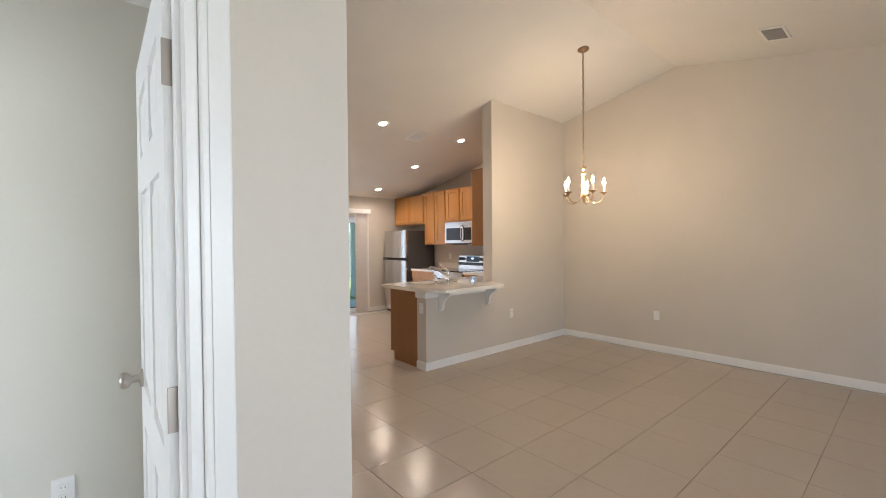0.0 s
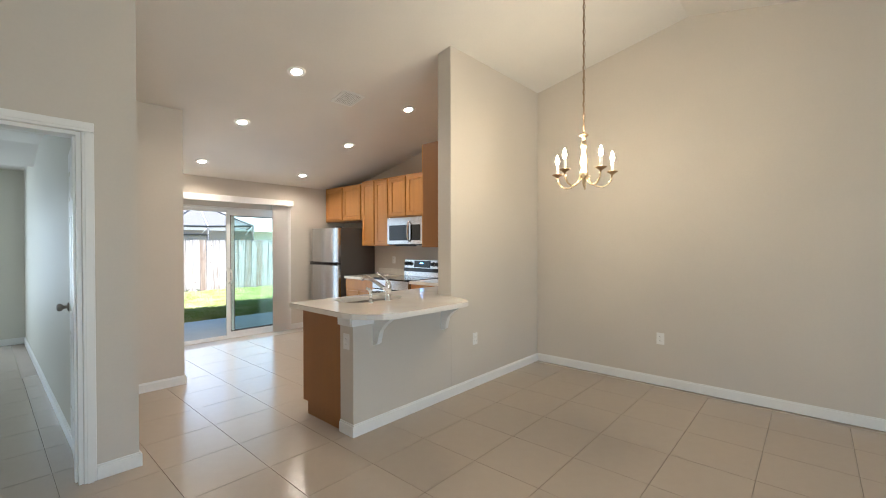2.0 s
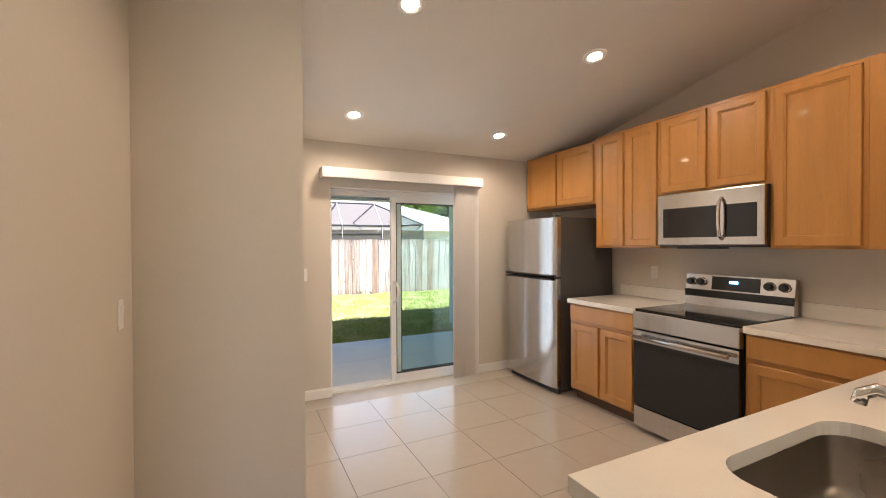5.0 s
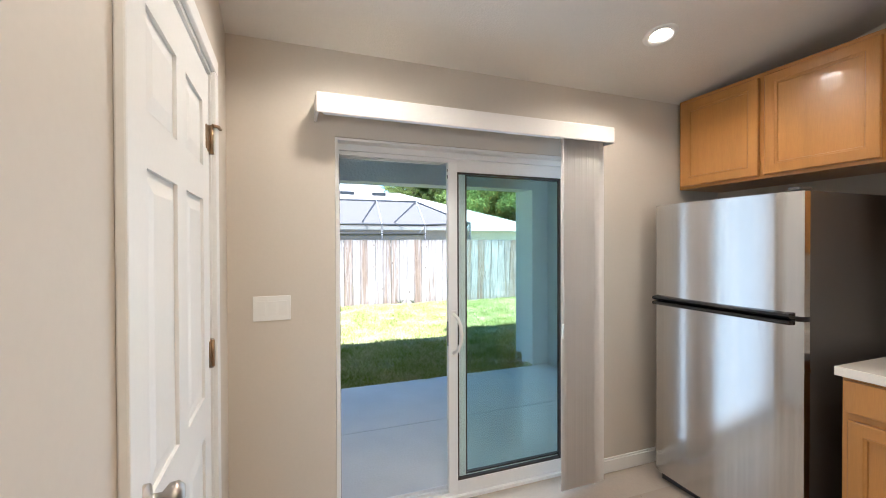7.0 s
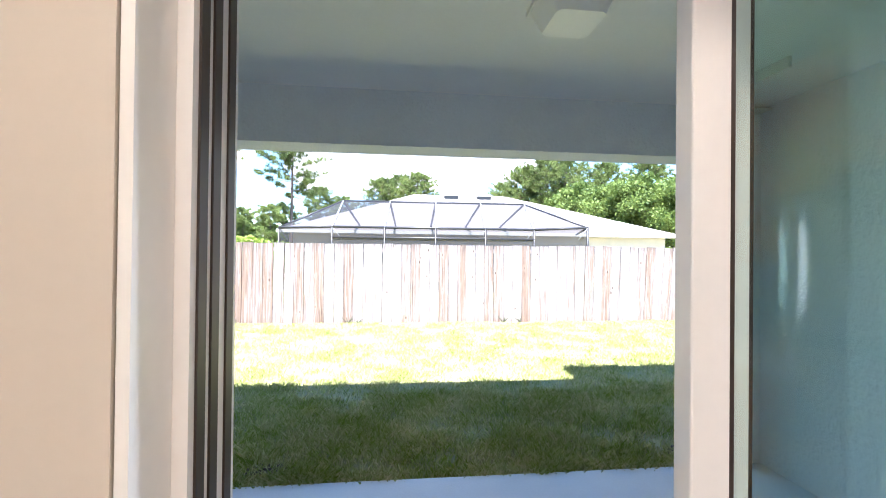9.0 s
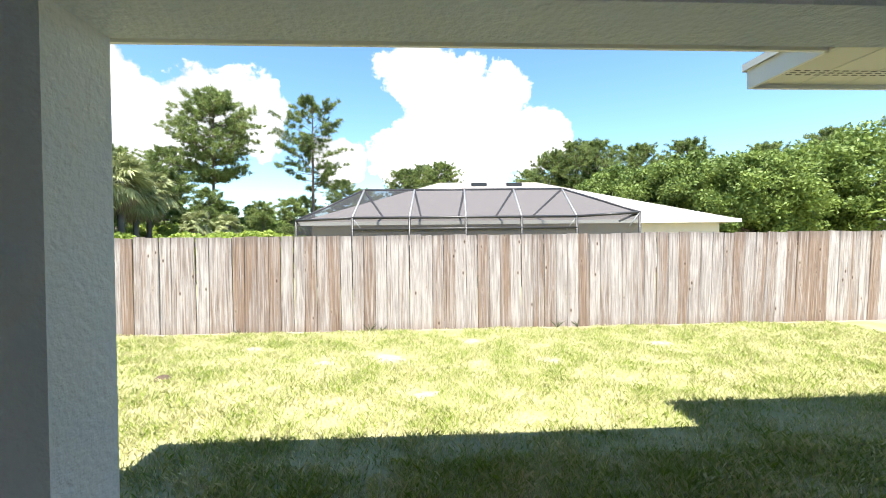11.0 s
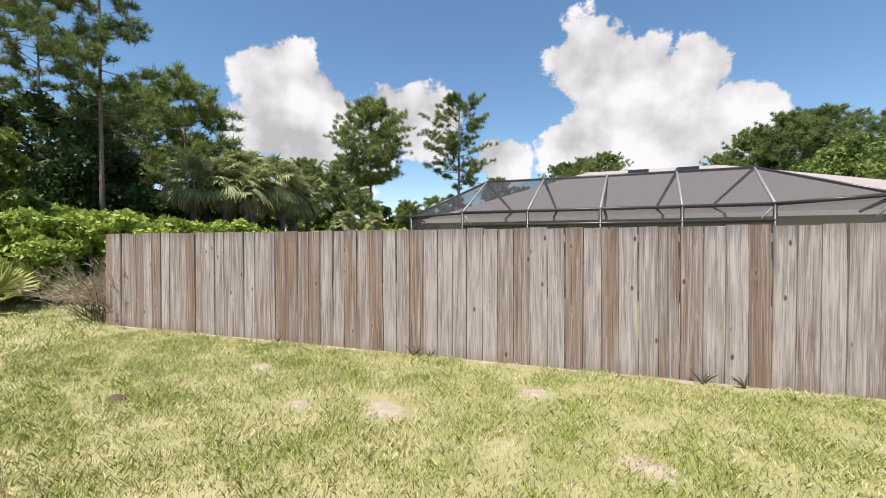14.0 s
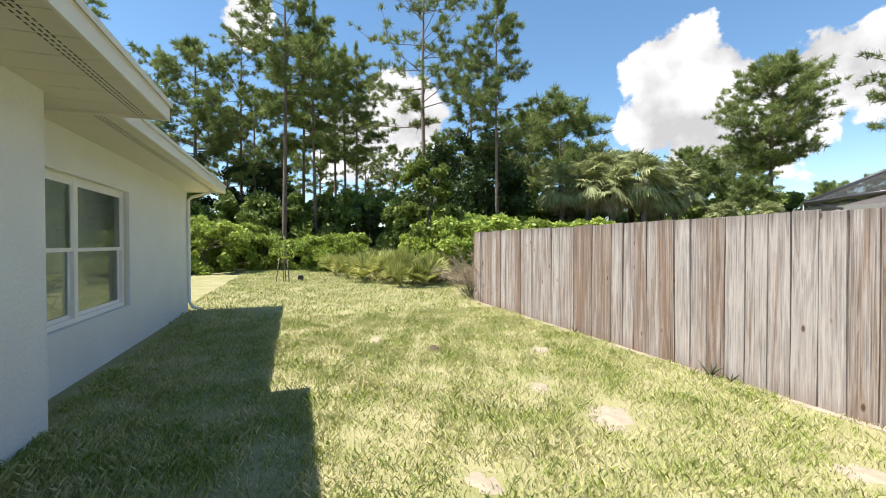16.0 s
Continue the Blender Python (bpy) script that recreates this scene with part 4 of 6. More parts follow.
def vent(name, m, w, h, n, label, dark, fin):
    """A ceiling register: local z down out of the ceiling."""
    v = base(name, m, label, "vent")
    # flat sheet; the shade inside the duct is put into its colour
    part("backing", B((-w / 2 + .01, w / 2 - .01, -h / 2 + .01, h / 2 - .01, 0.001, 0.004)), dark, v)
    bm = bmesh.new()
    for a, b, c, d in ((-w / 2, w / 2, -h / 2, -h / 2 + .022), (-w / 2, w / 2, h / 2 - .022, h / 2), (-w / 2, -w / 2 + .022, -h / 2 + .022, h / 2 - .022), (w / 2 - .022, w / 2, -h / 2 + .022, h / 2 - .022)):
        box(bm, a, b, c, d, 0.0, 0.010)
    part("frame", bm, PLASTIC, v)
    for i in range(n):
        u = -w / 2 + 0.022 + (w - 0.044) * (i + 0.5) / n
        bm = bmesh.new()
        prism(bm, [(u - .004, 0.004), (u + .002, 0.012), (u + .004, 0.012), (u - .002, 0.004)], "y", -h / 2 + .022, h / 2 - .022)
        part("slat", bm, fin, v)


tl = math.degrees(math.atan(SLOPE))
DUCT_SHADE = mat("duct_shade", (0.035, 0.028, 0.024), 1.0, spec=0.0)
vent("ceiling_vent", pose(0.225, -2.75, ceil_z(-2.75) - 0.002, 180 - tl, 0, 0), 0.26, 0.26, 10, "white square ceiling air register in the kitchen", mat("vent_shade", (0.35, 0.33, 0.3), 0.8), PLASTIC)
vent("ceiling_vent", pose(1.40, -6.635, ceil_z(-6.635) - 0.004, 180 + tl, 0, 0), 0.33, 0.20, 9, "white ceiling return vent with duct shade coloured onto its backing", DUCT_SHADE, mat("vent_fin", (0.3, 0.28, 0.26), 0.7))

# chandelier
CX, CY = 0.62, -5.16
ch = base("chandelier", pose(CX, CY, 0), "five-arm antique brass candle chandelier hanging on a chain", "chandelier")
bm = bmesh.new()
zc = ceil_z(CY)
lathe(bm, [(0.062, zc + .01), (0.062, zc - .006), (0.045, zc - .022), (0.012, zc - .03), (0.006, zc - .05)], n=24)
part("canopy", bm, BRASS, ch)
bm = bmesh.new()
nz = 26
for i in range(nz):
    z = 2.23 + (zc - 0.05 - 2.23) * (i + .5) / nz
    hh = (zc - 0.05 - 2.23) / nz * 0.62
    ax = (1, 0) if i % 2 else (0, 1)
    tube(bm, [(ax[0] * .009 * math.cos(a), ax[1] * .009 * math.cos(a), z + hh * math.sin(a)) for a in [2 * math.pi * k / 8 for k in range(9)]], 0.0024, n=5)
cyl(bm, (0.004, 0.004, 2.22), (0.004, 0.004, zc - 0.04), 0.0025, n=5)
part("chain", bm, BRASS, ch)
LBRASS = mat("polished_brass", (0.62, 0.50, 0.32), 0.25, metal=1.0, vary=0.08)
bm = bmesh.new()
lathe(bm, [(0.006, 2.225), (0.035, 2.205), (0.03, 2.195), (0.012, 2.19), (0.018, 2.15), (0.026, 2.12), (0.014, 2.09), (0.02, 2.05), (0.03, 2.0), (0.018, 1.96), (0.03, 1.93), (0.032, 1.90), (0.015, 1.87), (0.008, 1.835), (0.003, 1.82)], n=16)
part("column", bm, LBRASS, ch)
for k in range(5):
    a = radians(20 + 72 * k)
    ux, uy = math.cos(a), math.sin(a)
    bm = bmesh.new()
    pts = [(0.025, 1.90), (0.05, 1.855), (0.09, 1.825), (0.135, 1.818), (0.175, 1.835), (0.20, 1.87), (0.208, 1.915)]
    tube(bm, [(ux * r, uy * r, z) for r, z in pts], 0.0062, n=8)
    arm = part("arm", bm, LBRASS, ch)
    bm = bmesh.new()
    lathe(bm, [(0.008, 1.905), (0.02, 1.915), (0.042, 1.928), (0.040, 1.932), (0.014, 1.925)], (ux * .208, uy * .208, 0), n=16)
    part("bobeche", bm, BRASS, arm, "small brass drip dish")
    bm = bmesh.new()
    cyl(bm, (ux * .208, uy * .208, 1.926), (ux * .208, uy * .208, 2.005), 0.0115, n=12)
    part("candle_sleeve", bm, PLASTIC, arm, "ivory candle sleeve")
    bm = bmesh.new()
    lathe(bm, [(0.006, 2.005), (0.013, 2.022), (0.015, 2.035), (0.010, 2.055), (0.003, 2.075), (0.001, 2.082)], (ux * .208, uy * .208, 0), n=12)
    part("bulb", bm, BULB, arm, "glowing flame bulb")
    ld = bpy.data.lights.new("candle_light", "POINT")
    ld.energy, ld.color, ld.shadow_soft_size = CANDLE_W, (1, .76, .48), 0.02
    l = new("candle_light", ld)
    l.location = (CX + ux * .208, CY + uy * .208, 2.115)

# area lamps added inside the openings to boost daylight; south and den windows unseen
for nm, m, sx, sy, e in (("front_window_light", look((-2.7, FY + 0.02, 1.25), (-2.7, 0, 1.25)), 2.3, 1.6, FRONT_W), ("sliding_door_light", look(((OPEN_L + OPEN_R) / 2, 0.03, 1.0), ((OPEN_L + OPEN_R) / 2, -3, 0.9)), 1.45, 1.85, DOOR_W), ("bedroom_window_light", look(((WIN[0] + WIN[1]) / 2, RN - 0.06, 1.24), ((WIN[0] + WIN[1]) / 2, -3, 1.0)), 2.2, 1.4, BED_W), ("den_window_light", look((-6.06, -5.87, 1.3), (0, -5.87, 1.3)), 0.8, 1.5, DEN_W)):
    ld = bpy.data.lights.new(nm, "AREA")
    ld.shape, ld.size, ld.size_y, ld.energy, ld.color = "RECTANGLE", sx, sy, e, (0.88, 0.96, 1.0)
    l = new(nm, ld)
    l.matrix_world = m


# ---- outdoors: ground, porch, house back ----
def lawn_mat(name, green, dry, grain):
    m = bpy.data.materials.new(name)
    m.use_nodes = True
    nt = m.node_tree
    N, L = nt.nodes.new, nt.links.new
    b = nt.nodes["Principled BSDF"]
    b.inputs["Roughness"].default_value = 0.75
    b.inputs["Specular IOR Level"].default_value = 0.2
    tc = N("ShaderNodeTexCoord")
    n1, n2 = N("ShaderNodeTexNoise"), N("ShaderNodeTexNoise")
    n1.inputs["Scale"].default_value, n1.inputs["Detail"].default_value = 2.2, 8
    n2.inputs["Scale"].default_value, n2.inputs["Detail"].default_value = grain, 3
    L(tc.outputs["Object"], n1.inputs["Vector"])
    L(tc.outputs["Object"], n2.inputs["Vector"])
    g = N("ShaderNodeNewGeometry")
    a = N("ShaderNodeMath")
    a.operation = "MULTIPLY_ADD"
    L(g.outputs["Random Per Island"], a.inputs[0])
    a.inputs[1].default_value = 0.60
    L(n1.outputs["Fac"], a.inputs[2])
    c = N("ShaderNodeMath")
    c.operation = "MULTIPLY_ADD"
    L(n2.outputs["Fac"], c.inputs[0])
    c.inputs[1].default_value = 0.3
    L(a.outputs[0], c.inputs[2])
    mr = N("ShaderNodeMapRange")
    mr.inputs["From Min"].default_value, mr.inputs["From Max"].default_value = 0.66, 1.36
    L(c.outputs[0], mr.inputs["Value"])
    mx = N("ShaderNodeMix")
    mx.data_type = "RGBA"
    mx.inputs["A"].default_value, mx.inputs["B"].default_value = (*green, 1), (*dry, 1)
    L(mr.outputs[0], mx.inputs["Factor"])
    L(mx.outputs["Result"], b.inputs["Base Color"])
    bp = N("ShaderNodeBump")
    bp.inputs["Strength"].default_value, bp.inputs["Distance"].default_value = 0.6, 0.02
    L(n2.outputs["Fac"], bp.inputs["Height"])
    L(bp.outputs[0], b.inputs["Normal"])
    return m


SOIL = lawn_mat("lawn_thatch", (0.22, 0.22, 0.085), (0.44, 0.38, 0.24), 45)
BLADE = lawn_mat("grass_blade", (0.225, 0.295, 0.045), (0.66, 0.59, 0.34), 20)
DIRT = mat("dirt", (0.10, 0.07, 0.045), 0.95, vary=0.4, scale=8, bump=0.6, bump_scale=40)
bm = bmesh.new()
bm.faces.new([bm.verts.new(p) for p in ((-1500, -1500, GZ), (1500, -1500, GZ), (1500, 1500, GZ), (-1500, 1500, GZ))])
thing("ground", bm, SOIL, "sunlit lawn with green grass and dry thatch", "ground", kind="structure")


def fast_mesh(name, verts, faces, material):
    me = bpy.data.meshes.new(name)
    me.from_pydata(verts.tolist() if hasattr(verts, "tolist") else verts, [], faces.tolist() if hasattr(faces, "tolist") else faces)
    me.materials.append(material)
    return me


BARE = [(-0.9, 6.65, 0.30), (-1.67, 6.5, 0.17), (1.2, 6.4, 0.22), (-2.9, 7.3, 0.2), (3.1, 7.1, 0.25), (-4.2, 5.4, 0.16), (0.3, 7.5, 0.2), (-0.4, 5.3, 0.15)]


def grass(n, x0, x1, y0, y1, h0, h1, w, seed):
    """Upright bent blades, two triangles each, thinner where the lawn is worn."""
    r = np.random.RandomState(seed)
    x, y = r.uniform(x0, x1, n), r.uniform(y0, y1, n)
    worn = 0.6 * np.sin(x * 2.9 + 1.3 * np.sin(y * 2.1)) * np.sin(y * 4.3 + 1.1 * np.sin(x * 1.9 + 2)) + 0.5 * np.sin(x * 9.1 + y * 5.7 + 2 * np.sin(y * 3.1)) * np.sin(y * 11.3 - x * 2.2)
    for px, py, pr in BARE:
        worn = worn + 1.0 * np.clip(1.25 - np.hypot((x - px) * 0.8, y - py) / pr, 0, 1)
    worn = worn + 0.8 * np.clip((y - 8.15) / 0.3, 0, 1) * (x > -7.8)
    keep = worn + r.uniform(-0.9, 0.9, n) < 0.55
    x, y, worn = x[keep], y[keep], worn[keep]
    k = len(x)
    a, b = r.uniform(0, 6.283, k), r.uniform(0, 6.283, k)
    h = r.uniform(h0, h1, k) * np.clip(1.0 - 0.3 * worn, 0.5, 1.25)
    lean = h * r.uniform(0.15, 1.0, k)
    dx, dy = np.cos(a) * w * 0.5, np.sin(a) * w * 0.5
    lx, ly = np.cos(b) * lean, np.sin(b) * lean
    z = np.full(k, GZ - 0.004)
    v = np.empty((k, 4, 3))
    v[:, 0] = np.stack([x - dx, y - dy, z], 1)
    v[:, 1] = np.stack([x + dx, y + dy, z], 1)
    v[:, 2] = np.stack([x + lx * 0.4 + dx * 0.7, y + ly * 0.4 + dy * 0.7, z + h * 0.65], 1)
    v[:, 3] = np.stack([x + lx, y + ly, z + h], 1)
    i = np.arange(k)[:, None] * 4
    f = np.concatenate([i + np.array([[0, 1, 2]]), i + np.array([[0, 2, 3]])])
    ob = new("lawn_grass", fast_mesh("lawn_grass", v.reshape(-1, 3), f, BLADE))
    return tagged(ob, "short green and straw-coloured lawn grass", "grass", kind="stuff")


grass(330000, -6.5, 7.0, 2.35, 8.5, 0.018, 0.062, 0.007, 1)
grass(26000, -2.0, 3.0, 2.33, 4.0, 0.03, 0.08, 0.008, 2)
grass(90000, -22.0, -6.5, 2.0, 13.0, 0.03, 0.075, 0.014, 3)
grass(14000, -1.8, 2.1, 2.30, 2.42, 0.04, 0.09, 0.008, 4)

SAND = mat("sandy_soil", (0.33, 0.275, 0.20), 0.95, vary=0.25, scale=9, fine=50, bump=0.7, bump_scale=45)


def bare_patch(x, y, rad, seed):
    """A ragged lens of sandy soil where the turf has died."""
    r = np.random.RandomState(seed)
    ph = r.uniform(0, 6.283, 3)
    verts, faces, n = [(0, 0, 0.010)], [], 22
    for q in (0.4, 0.75, 1.0):
        for i in range(n):
            a = 6.2832 * i / n
            k = rad * q * (1 + 0.22 * math.sin(2 * a + ph[0]) + 0.16 * math.sin(5 * a + ph[1]) + 0.10 * math.sin(9 * a + ph[2]))
            verts.append((1.25 * k * math.cos(a), k * math.sin(a), 0.010 * (1 - q * q) + r.uniform(-0.002, 0.002)))
    for i in range(n):
        j = (i + 1) % n
        faces.append((0, 1 + i, 1 + j))
        for b in (0, n):
            faces.append((1 + b + i, 1 + b + n + i, 1 + b + n + j, 1 + b + j))
    ob = new("bare_soil", fast_mesh("bare_soil", verts, faces, SAND))
    ob.matrix_world = pose(x, y, GZ)
    tagged(ob, "ragged patch of bare sandy soil in the lawn", "soil", kind="stuff")


for i_, (px_, py_, pr_) in enumerate(BARE):
    bare_patch(px_, py_, pr_ * 0.62, i_)
bm = bmesh.new()
strip = [(-7.8 + 0.3 * i, 8.36 + 0.04 * math.sin(i * 1.7) + 0.03 * math.sin(i * 4.1)) for i in range(78)]
bm.faces.new([bm.verts.new((x, y, GZ + 0.004)) for x, y in strip] + [bm.verts.new((15.3, 8.6, GZ + 0.004)), bm.verts.new((-7.8, 8.6, GZ + 0.004))])
thing("soil_strip", bm, SAND, "sandy strip of thin turf along the fence foot", "soil", kind="stuff")

structure("porch_slab", B((-1.9, 2.25, 0.202, 1.22, -0.25, -0.05), (-1.9, 2.25, 1.226, 2.29, -0.25, -0.05), (OPEN_L, OPEN_R, 0.11, 0.201, -0.2, -0.03)), CONCRETE, "smooth pale concrete porch slab", "floor")
PL, PR, PY0, PY1, PB, PC = -1.42, 2.03, 2.29, 2.54, 2.10, 2.46
structure("porch_pier_west", B((-2.10, PL, PY0, PY1, GZ - .1, PB), (-2.10, -1.851, 2.151, PY0, GZ - .1, 2.5)), STUCCO, "grey stucco pier of the back porch")
structure("porch_pier_east", B((PR, 2.45, PY0, PY1, GZ - .1, PB)), STUCCO, "grey stucco pier of the back porch")
structure("porch_beam", B((-2.10, 2.45, PY0, PY1, PB, 2.52)), STUCCO, "grey stucco beam over the porch opening")
structure("porch_wall_west", B((-1.849, -1.76, 0.22, PY0, GZ - .1, 2.5)), STUCCO, "grey stucco porch wall")
structure("porch_wall_east", B((2.25, 2.45, 0.22, PY0, GZ - .1, 2.5)), STUCCO, "grey stucco porch wall")
structure("porch_ceiling", B((-1.9, 2.25, 0.24, PY0, PC, 2.5)), PORCHCEIL, "white porch ceiling", "ceiling")
structure("wall_porch_house", B((-1.9, OPEN_L, 0.222, 0.24, -0.05, PC + .02), (OPEN_R, 2.25, 0.222, 0.24, -0.05, PC + .02), (OPEN_L, OPEN_R, 0.222, 0.24, OPEN_T, PC + .02)), STUCCO, "grey stucco wall round the sliding door")
NWX = -8.1
structure("wall_back_west", B((NWX, WIN[0], 2.15, 2.18, GZ - .1, 2.5), (WIN[1], -2.1, 2.15, 2.18, GZ - .1, 2.5), (WIN[0], WIN[1], 2.15, 2.18, GZ - .1, WIN[2]), (WIN[0], WIN[1], 2.15, 2.18, WIN[3], 2.5),
                              (NWX, NWX + 0.2, -9.0, 2.15, GZ - .1, 2.5)), STUCCO, "pale grey stucco back wall of the house")
structure("wall_wing_east", B((2.25, 9.0, 2.80, 3.05, GZ - .1, 2.5), (2.25, 2.45, 2.54, 2.80, GZ - .1, 2.5), (8.8, 9.0, -9, 2.8, GZ - .1, 2.5)), STUCCO, "grey stucco wall of the east wing")
SHINGLE = mat("roof_shingle", (0.30, 0.28, 0.25), 0.9, vary=0.2, scale=8, fine=50, bump=0.4)


def eave(x0, x1, ey, wy, west_end):
    """Roof slope, vented soffit, fascia and drip edge over one stretch of the back wall."""
    bm = bmesh.new()
    for i in range(int((x1 - x0) / 0.3) + 1):
        a, b = x0 + i * 0.3, min(x0 + i * 0.3 + 0.294, x1)
        if b > a:
            box(bm, a, b, wy, ey, 2.425, 2.44)
    structure("soffit", bm, SOFFIT, "pale ribbed vinyl soffit under the eave", "soffit")
    bm = bmesh.new()
    for i in range(int((x1 - x0) / 0.06)):
        a = x0 + 0.02 + i * 0.06
        for k in range(3):
            box(bm, a, a + 0.035, ey - 0.16 - k * 0.03, ey - 0.15 - k * 0.03, 2.4235, 2.4262)
    thing("soffit_vents", bm, GASKET, "rows of small dark vent slots in the soffit", "vent", kind="stuff")
    bm = bmesh.new()
    box(bm, x0, x1, ey, ey + 0.022, 2.40, 2.55)
    box(bm, x0, x1, ey + 0.022, ey + 0.04, 2.52, 2.565)
    if west_end:
        box(bm, x0 - 0.022, x0, wy - 1.5, ey + 0.022, 2.40, 2.55)
        box(bm, x0 - 0.04, x0 - 0.022, wy - 1.5, ey + 0.04, 2.52, 2.565)
    structure("fascia", bm, FASCIA, "cream metal fascia along the eave", "fascia")
    bm = bmesh.new()
    e, z0, w = x0 - (0.04 if west_end else 0), 2.566, 1.3
    y1 = 0.3
    for dz in (0.0, -0.05):
        def V(x, y, z):
            return bm.verts.new((x, y, z + dz))
        zt = z0 + 0.42 * (ey + 0.04 - y1)
        bm.faces.new((V(e, ey + .04, z0), V(x1, ey + .04, z0), V(x1, y1, zt), V(e + (ey + .04 - y1), y1, zt)))
        bm.faces.new((V(e, ey + .04, z0), V(e + (ey + .04 - y1), y1, zt), V(e, y1, z0)))
    structure("roof", bm, SHINGLE, "grey shingle roof of the house", "roof")


bm = bmesh.new()
for dz in (0.0, -0.08):
    p = [bm.verts.new((x, y, z + dz)) for x, y, z in ((-8.35, 0.3, 3.62), (9.3, 0.3, 3.62), (9.3, -5.5, 6.1), (-8.35, -5.5, 6.1), (9.3, -14, 2.6), (-8.35, -14, 2.6))]
    bm.faces.new(p[:4])
    bm.faces.new((p[3], p[2], p[4], p[5]))
structure("roof_main", bm, SHINGLE, "grey shingle roof over the whole house", "roof")
eave(-2.55, 1.72, 3.20, PY1, True)
eave(-8.35, -2.552, 2.84, 2.18, True)
eave(1.722, 9.3, 3.72, 3.05, True)
structure("soffit_end", B((1.69, 2.25, 2.2, 3.05, 2.427, 2.44), (-8.35, -8.1, 0.6, 2.18, 2.427, 2.44), (-2.55, -2.1, 2.18, 2.54, 2.427, 2.44)), SOFFIT, "pale vinyl soffit at the eave's corner", "soffit")
ds = base("downspout", pose(NWX + 0.05, 2.18, 0), "white downspout elbow at the house corner", "downspout")
bm = bmesh.new()
tube(bm, [(0, 0.45, 2.42), (0, 0.42, 2.36), (0, 0.10, 2.27), (0, 0.04, 2.2), (0, 0.04, 0.1), (0, 0.10, 0.0), (0, 0.25, -0.05)], 0.03)
part("pipe", bm, VINYL, ds)

pl = base("porch_light", pose(0.38, 1.20, PC), "white square porch ceiling light with frosted glass, unlit", "ceiling light")
bm = bmesh.new()
box(bm, -0.15, 0.15, -0.15, 0.15, -0.02, 0.0, bevel=0.003)
part("pan", bm, PLASTIC, pl)
bm = bmesh.new()
v0 = [bm.verts.new((x, y, -0.02)) for x, y in rounded(-.14, .14, -.14, .14, .03)]
v1 = [bm.verts.new((x, y, -0.12)) for x, y in rounded(-.10, .10, -.10, .10, .03)]
for i in range(len(v0)):
    j = (i + 1) % len(v0)
    bm.faces.new((v0[i], v0[j], v1[j], v1[i]))
bm.faces.new(v1)
part("diffuser", bm, mat("frosted_glass", (0.82, 0.82, 0.78), 0.3, vary=0.03), pl)


